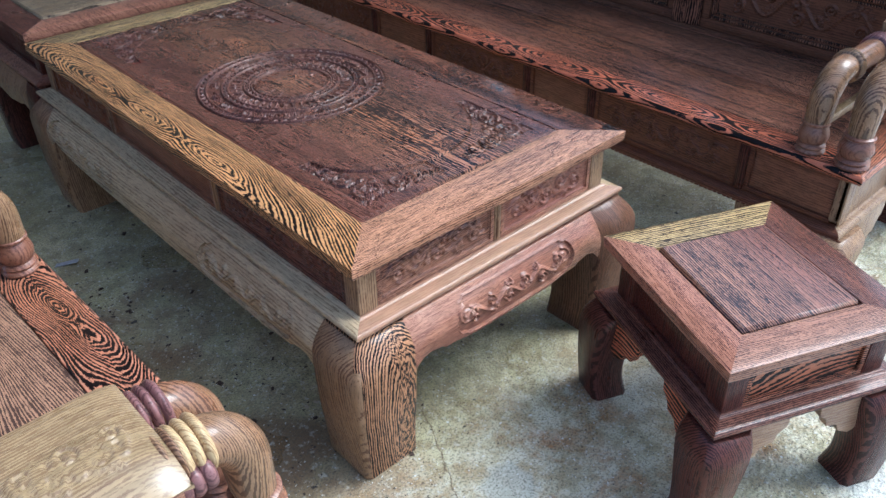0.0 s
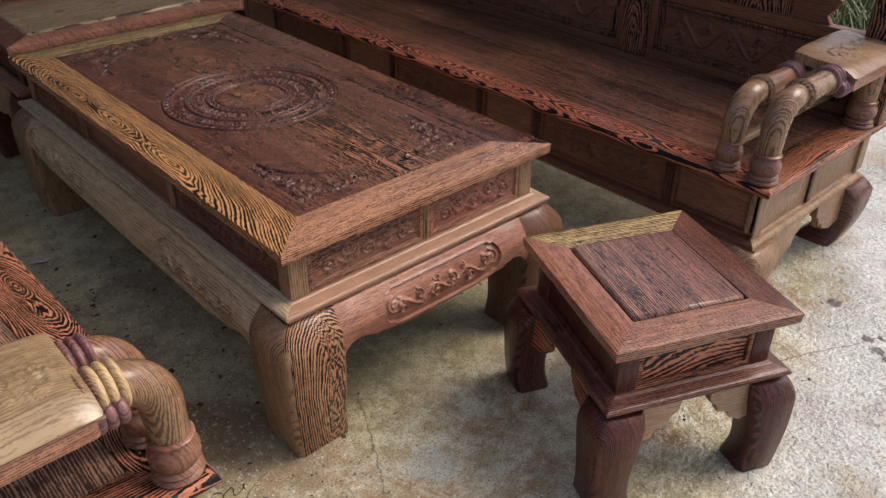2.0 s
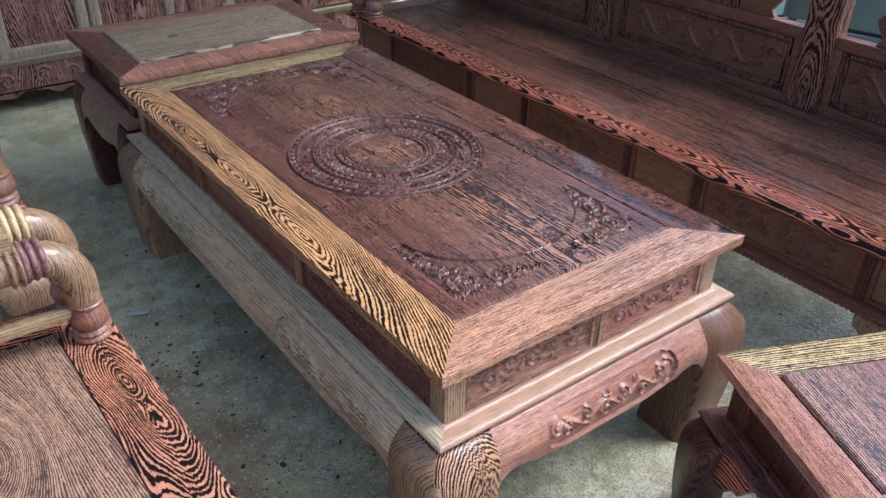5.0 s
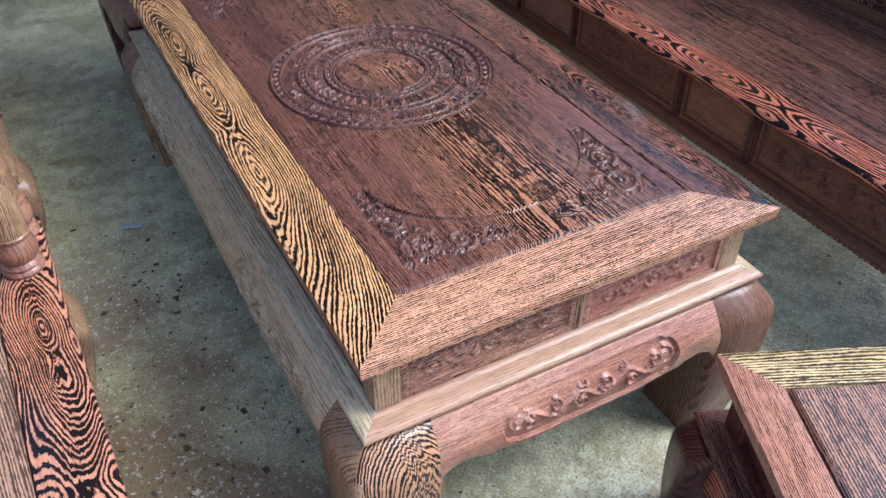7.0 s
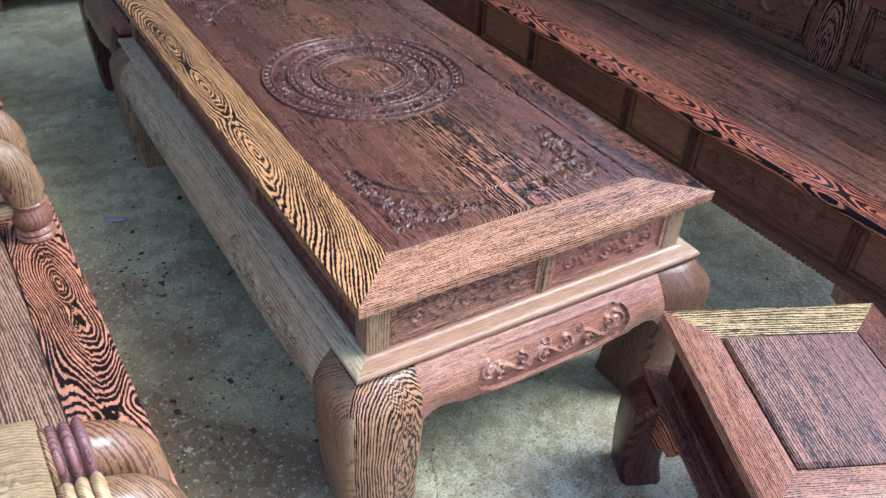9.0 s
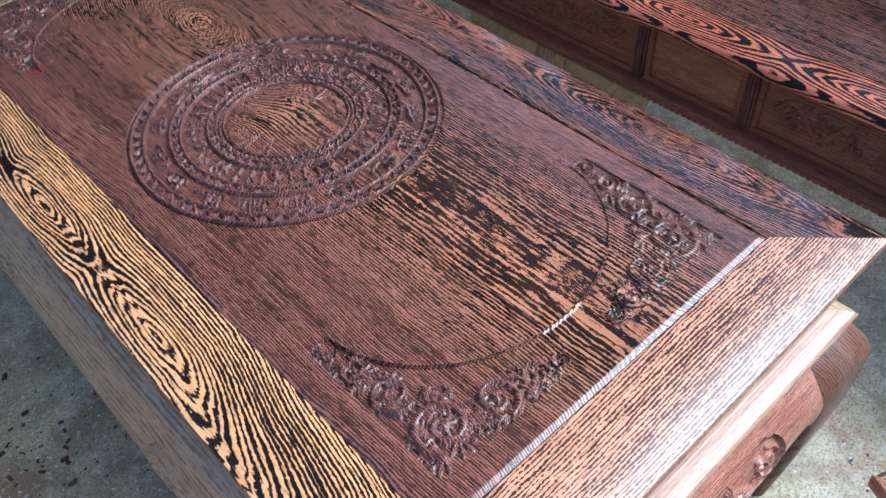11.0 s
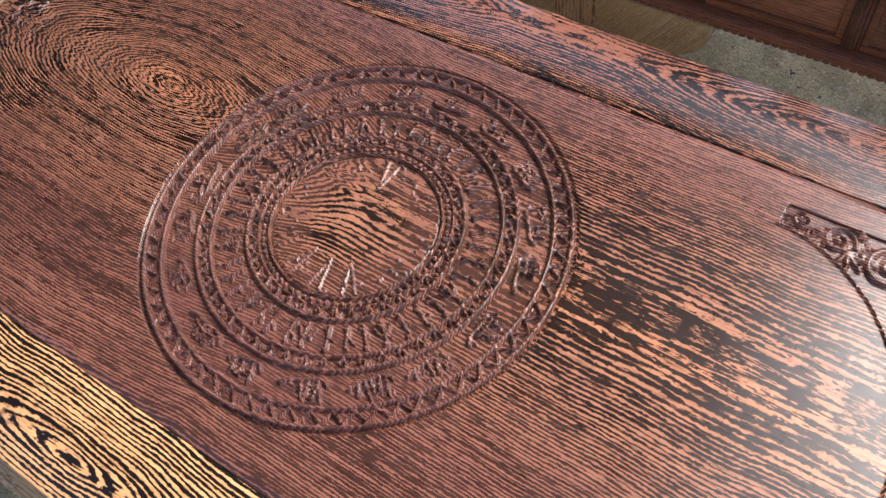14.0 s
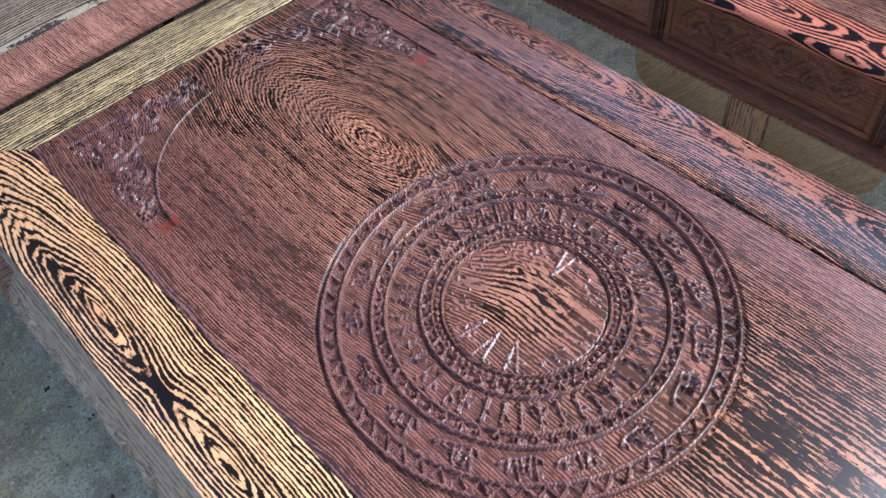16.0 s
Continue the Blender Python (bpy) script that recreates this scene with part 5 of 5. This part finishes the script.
# ---------------------------------------------------------------- cabinet behind
def cabinet():
    t = thing("carved_cabinet", pose(0, 3.1, 0), "wide carved hardwood cabinet with panel doors and drawers", "cabinet")
    x0, x1, top = -1.62, 1.90, 0.86
    part("carcass", box(x0, x1, 0.03, 0.50, 0.10, top, 0.004), W_CAB, t)
    part("worktop", box(x0 - 0.03, x1 + 0.03, -0.02, 0.52, top, top + 0.035, 0.010), W_CAB, t)
    part("cornice", join(box(x0, x1, 0.0, 0.05, 0.765, 0.80, 0.012), box(x0, x1, -0.012, 0.05, 0.80, 0.815, 0.005)), W_CAB, t)
    part("base_rail", join(box(x0, x1, -0.015, 0.06, 0.245, 0.262, 0.006), box(x0, x1, 0.0, 0.06, 0.225, 0.245, 0.004)), W_GREYGREEN, t)
    # carved plinth with a wavy foot
    n = 12
    w = (x1 - x0) / n
    for i in range(n):
        c = Carving(w, 0.125, 0.004)
        c.scroll(w * 0.28, 0.065, 0.042, 0.5, 1, 0.17, 0.010)
        c.scroll(w * 0.74, 0.055, 0.036, 2.6, -1, 0.17, 0.010)
        c.leaf(w * 0.5, 0.03, 0.04, 1.57, 0.008)
        me = c.mesh("plinth_carving", 0.02, facing(x0 + w * i, 0.012, 0.10, 0))
        link_mesh("plinth_carving", me, W_CAB, t)
    wave = [(x0, 0.11), (x1, 0.11)] + [(x1 - (x1 - x0) * k / 120, 0.088 + 0.014 * math.sin(k * 0.75) + 0.006 * math.sin(k * 1.9)) for k in range(121)]
    part("plinth_skirt", prism(wave, 0.025, pose(0, 0.005, 0), 0.004), W_CAB, t)
    for k, x in enumerate((x0 + 0.04, -0.42, 0.60, x1 - 0.12)):
        part("foot", box(x, x + 0.08, 0.06, 0.40, 0.0, 0.11, 0.006), W_CAB, t)

    def door(a, b, tag=False, hole=0):
        d = part("door", join(*[mitre(k, (a, b, 0.255, 0.760), rounded([(0, 0.030), (0, 0.002), (0.008, -0.006), (0.045, -0.006), (0.055, 0.004), (0.055, 0.03)], 0.003, 2)) for k in range(4)]), W_GREYGREEN, t, "grey green door frame")
        # the frame was laid out flat: stand it up
        d.data.transform(Matrix(((1, 0, 0, 0), (0, 0, 1, 0), (0, 1, 0, 0), (0, 0, 0, 1))))
        d.data.flip_normals()
        ww, hh = b - a - 0.11, 0.505 - 0.11
        c = Carving(ww, hh, 0.004)
        rnd = random.Random(int(a * 100))
        for k in range(16):
            c.leaf(ww * rnd.uniform(0.2, 0.8), hh * rnd.uniform(0.5, 0.92), 0.035, rnd.uniform(0.3, 2.8), 0.005)
        tt = np.linspace(0, 1, 30)
        for s, q in ((0.62, 0.006), (0.55, 0.008)):
            c.stroke(np.c_[ww * (0.15 + 0.7 * tt), hh * s + 0.03 * (2 * tt - 1) ** 2], 0.006, 0.006, q)
        c.dab(ww * 0.5, hh * 0.60, 0.022, 0.010)
        c.stroke([(ww * 0.5, hh * 0.58), (ww * 0.47, hh * 0.1)], 0.014, 0.020, 0.006)
        c.stroke([(ww * 0.53, hh * 0.5), (ww * 0.62, hh * 0.1)], 0.008, 0.012, 0.005)
        link_mesh("door_panel", c.mesh("door_panel", 0.01, facing(a + 0.055, 0.008, 0.31, 0)), W_CAB, d)
        # pale bows put the highlights of the carved crescents into the colour
        for zz, wide in ((0.31 + hh * 0.62, 0.34), (0.31 + hh * 0.70, 0.28)):
            bow = [(a + 0.055 + ww * (0.5 + wide * q), -0.004, zz + 0.035 * q * q * 1.4) for q in (k / 8 - 1 for k in range(17))]
            part("crescent", tube(bow, [0.002 + 0.006 * (1 - abs(k / 8 - 1)) for k in range(17)], 8), W_CREAM_X, d, "carved crescent, pale for its highlight")
        if hole:
            x = a + 0.028 if hole < 0 else b - 0.028
            part("keyhole", lathe([(0.011, 0), (0.011, 0.006), (0.008, 0.008)], 16, pose(x, -0.004, 0.53) @ pose(0, 0, 0, 90, 0, 0)), M_HOLE, d, "dark round keyhole")
        if tag:
            part("paper_tag", box(a + 0.018, a + 0.038, -0.0085, -0.0055, 0.56, 0.61, 0.0008), M_STICKER, d, "cream paper tag")
        return d

    door(-0.985, -0.565, hole=1)
    door(-1.41, -0.99, hole=0)
    door(-0.235, 0.182, tag=True)
    door(0.186, 0.60, hole=-1)

    def pilaster(a, b):
        p = part("pilaster", box(a, b, 0.004, 0.03, 0.262, 0.765, 0.004), W_CAB, t)
        c = Carving(b - a - 0.03, 0.48, 0.004)
        rnd = random.Random(int(a * 91) + 7)
        for k in range(26):
            c.leaf(c.w * rnd.uniform(0.15, 0.85), rnd.uniform(0.16, 0.46), 0.03, rnd.uniform(0, 6.28), 0.006)
        tt = np.linspace(0, 1, 20)
        for s in (0.20, 0.27, 0.34, 0.40):
            c.stroke(np.c_[c.w * (0.15 + 0.7 * tt), s + 0.012 * (2 * tt - 1) ** 2], 0.005, 0.005, 0.007)
        c.dab(c.w * 0.5, 0.07, 0.024, 0.006)
        link_mesh("carving", c.mesh("carving", 0.008, facing(a + 0.015, 0.003, 0.272, 0)), W_CAB, p)
        for x in (a + 0.008, b - 0.008):
            f = bmesh.new()
            for k in range(5):
                bmesh.ops.create_icosphere(f, subdivisions=2, radius=0.014, matrix=pose(x, -0.006, 0.285 + 0.019 * k) @ Matrix.Diagonal((1.2, 0.8, 0.8, 1)))
            part("leaf_foot", f, W_CAB, p)

    pilaster(-0.560, -0.240)
    pilaster(0.605, 0.86)

    def drawer(a, b, z0, z1):
        d = part("drawer", box(a, b, -0.004, 0.03, z0, z1, 0.006), W_CAB, t)
        part("boss", lathe([(0.001, -0.002), (0.034, -0.002), (0.036, 0.004), (0.026, 0.013), (0.001, 0.016)], 24, pose((a + b) / 2, -0.004, (z0 + z1) / 2) @ pose(0, 0, 0, 90, 0, 0) @ Matrix.Diagonal((1.9, 0.9, 1, 1))), W_CAB, d)
        part("drawer_frame", join(box(a, b, -0.010, 0.0, z0, z0 + 0.012, 0.003), box(a, b, -0.010, 0.0, z1 - 0.012, z1, 0.003), box(a, a + 0.012, -0.010, 0, z0, z1, 0.003), box(b - 0.012, b, -0.010, 0, z0, z1, 0.003)), W_CAB, d)

    door(0.865, 1.255)
    for k in range(4):
        drawer(1.30, 1.60, 0.27 + 0.122 * k, 0.385 + 0.122 * k)
    drawer(1.62, 1.88, 0.27, 0.75)
    return t


cabinet()


# ---------------------------------------------------------------- outside, beyond the bench
def grass_patch():
    rnd = random.Random(4)
    verts, faces = [], []
    for k in range(5200):
        x, y = rnd.uniform(3.25, 6.0), rnd.uniform(-1.6, 0.9)
        if x < 3.32 + 0.25 * math.sin(y * 3.1) + 0.18 * rnd.random():
            continue
        h, a, lean = rnd.uniform(0.08, 0.34), rnd.uniform(0, 6.28), rnd.uniform(0.1, 0.9)
        w = rnd.uniform(0.004, 0.009)
        dx, dy = math.cos(a), math.sin(a)
        b = len(verts)
        for s, q in ((0, 1.0), (0.5, 0.8), (1.0, 0.12)):
            o = lean * h * s * s
            for e in (-1, 1):
                verts.append((x + dx * o - dy * w * q * e, y + dy * o + dx * w * q * e, h * s * (1 - 0.25 * lean * s)))
        faces += [(b, b + 1, b + 3, b + 2), (b + 2, b + 3, b + 5, b + 4)]
    me = bpy.data.meshes.new("grass")
    me.from_pydata(verts, [], faces)
    tagged(link_mesh("grass", me, M_GRASS, None), "ragged green and straw grass beyond the slab", "grass", "", "stuff")


grass_patch()


def crate(name, m, w, d, h, mat, label):
    t = thing(name, m, label, "crate")
    for k in range(4):
        z = 0.02 + k * h / 4
        part("front_slat", box(0, w, 0, 0.018, z, z + h / 4 - 0.02, 0.004), mat, t)
        part("back_slat", box(0, w, d - 0.018, d, z, z + h / 4 - 0.02, 0.004), mat, t)
        part("side_slat", box(0, 0.018, 0.02, d - 0.02, z, z + h / 4 - 0.02, 0.004), mat, t)
        part("side_slat", box(w - 0.018, w, 0.02, d - 0.02, z, z + h / 4 - 0.02, 0.004), mat, t)
    for x in (0.02, w - 0.06):
        for y in (0.02, d - 0.06):
            part("corner_post", box(x, x + 0.04, y, y + 0.04, 0, h, 0.004), mat, t)


# ---------------------------------------------------------------- litter on the floor
def litter():
    rnd = random.Random(21)
    for k in range(190):
        x, y = rnd.uniform(-0.5, 0.0), rnd.uniform(-0.2, 1.6)
        if k % 4 == 0:
            x, y = rnd.uniform(0.0, 1.1), rnd.uniform(-0.9, 1.2)
        if k % 9 == 0:
            x, y = rnd.gauss(-0.30, 0.05), rnd.gauss(0.92, 0.05)
        a, h = 0.0022 + 0.0065 * rnd.random() ** 2, rnd.uniform(0.001, 0.003)
        b = a * rnd.uniform(0.35, 0.8)
        dark = rnd.random() < 0.62
        bm = box(-a, a, -b, b, 0, h, 0.0008, 1)
        for v in bm.verts:
            v.co += Vector((rnd.uniform(-1, 1), rnd.uniform(-1, 1), 0)) * 0.55 * b
        o = part("wood_chip", bm, M_CHIP if dark else M_CHIP_PALE, None)
        o.matrix_world = pose(x, y, 0, 0, 0, rnd.uniform(0, 360))
        tagged(o, "small dark wood chip on the cement" if dark else "small pale wood shaving on the cement", "wood chip", "chips on the floor")
    bm = box(-0.035, 0.035, -0.009, 0.009, 0, 0.004, 0.001)
    for v in bm.verts:
        v.co.z += 0.006 * (1 + math.sin(v.co.x * 120))
        v.co.y += 0.006 * math.sin(v.co.x * 60)
    o = tagged(part("foil_scrap", bm, M_FOIL, None), "crumpled silver wrapper strip on the floor", "litter")
    o.matrix_world = pose(-0.304, 1.205, 0, 0, 0, 140)


litter()
for x, y, a, turn in ((-0.266, -0.371, 0.019, 25), (-0.305, -0.308, 0.007, 70), (-0.236, -0.362, 0.008, 10)):
    bm = box(-a, a, -a * 0.45, a * 0.45, 0, 0.006, 0.0015)
    for v in bm.verts:
        v.co.y += 0.25 * a * math.sin(v.co.x * 3 / a)
        v.co.z *= 1 + 0.5 * math.sin(v.co.x * 140)
    tagged(part("bark_flake", bm, M_CHIP, None), "brown flake of bark on the pale cement", "bark").matrix_world = pose(x, y, 0, 0, 0, turn)
curl = [(-0.362 + 0.075 * q / 23 + 0.010 * math.sin(q * 0.75), -0.100 - 0.022 * q / 23 + 0.012 * math.cos(q * 0.62), 0.0016) for q in range(24)]
tagged(part("wire", tube(curl, [0.0011] * len(curl), 8), M_CHIP, None), "thin dark curled wire lying on the cement", "wire")
# made-up crates stand in for unclear teal shapes behind the bench
crate("teal_crate", pose(2.75, 0.55, 0, 0, 0, 14), 0.8, 0.5, 1.0, M_BLUE, "faded teal crate standing in for unclear shapes behind the bench")
crate("teal_crate", pose(3.0, 1.75, 0, 0, 0, -8), 0.9, 0.6, 0.8, M_BLUE, "faded teal crate standing in for unclear shapes behind the bench")
bm = box(-0.045, 0.045, -0.025, 0.025, 0, 0.02, 0.004)
for v in bm.verts:
    v.co.z += 0.008 * math.sin(v.co.x * 90 + v.co.y * 70)
tagged(part("red_scrap", bm, M_RAG, None), "crumpled red plastic scrap at the grass edge", "litter").matrix_world = pose(3.13, -0.13, 0.0, 0, 0, 20)
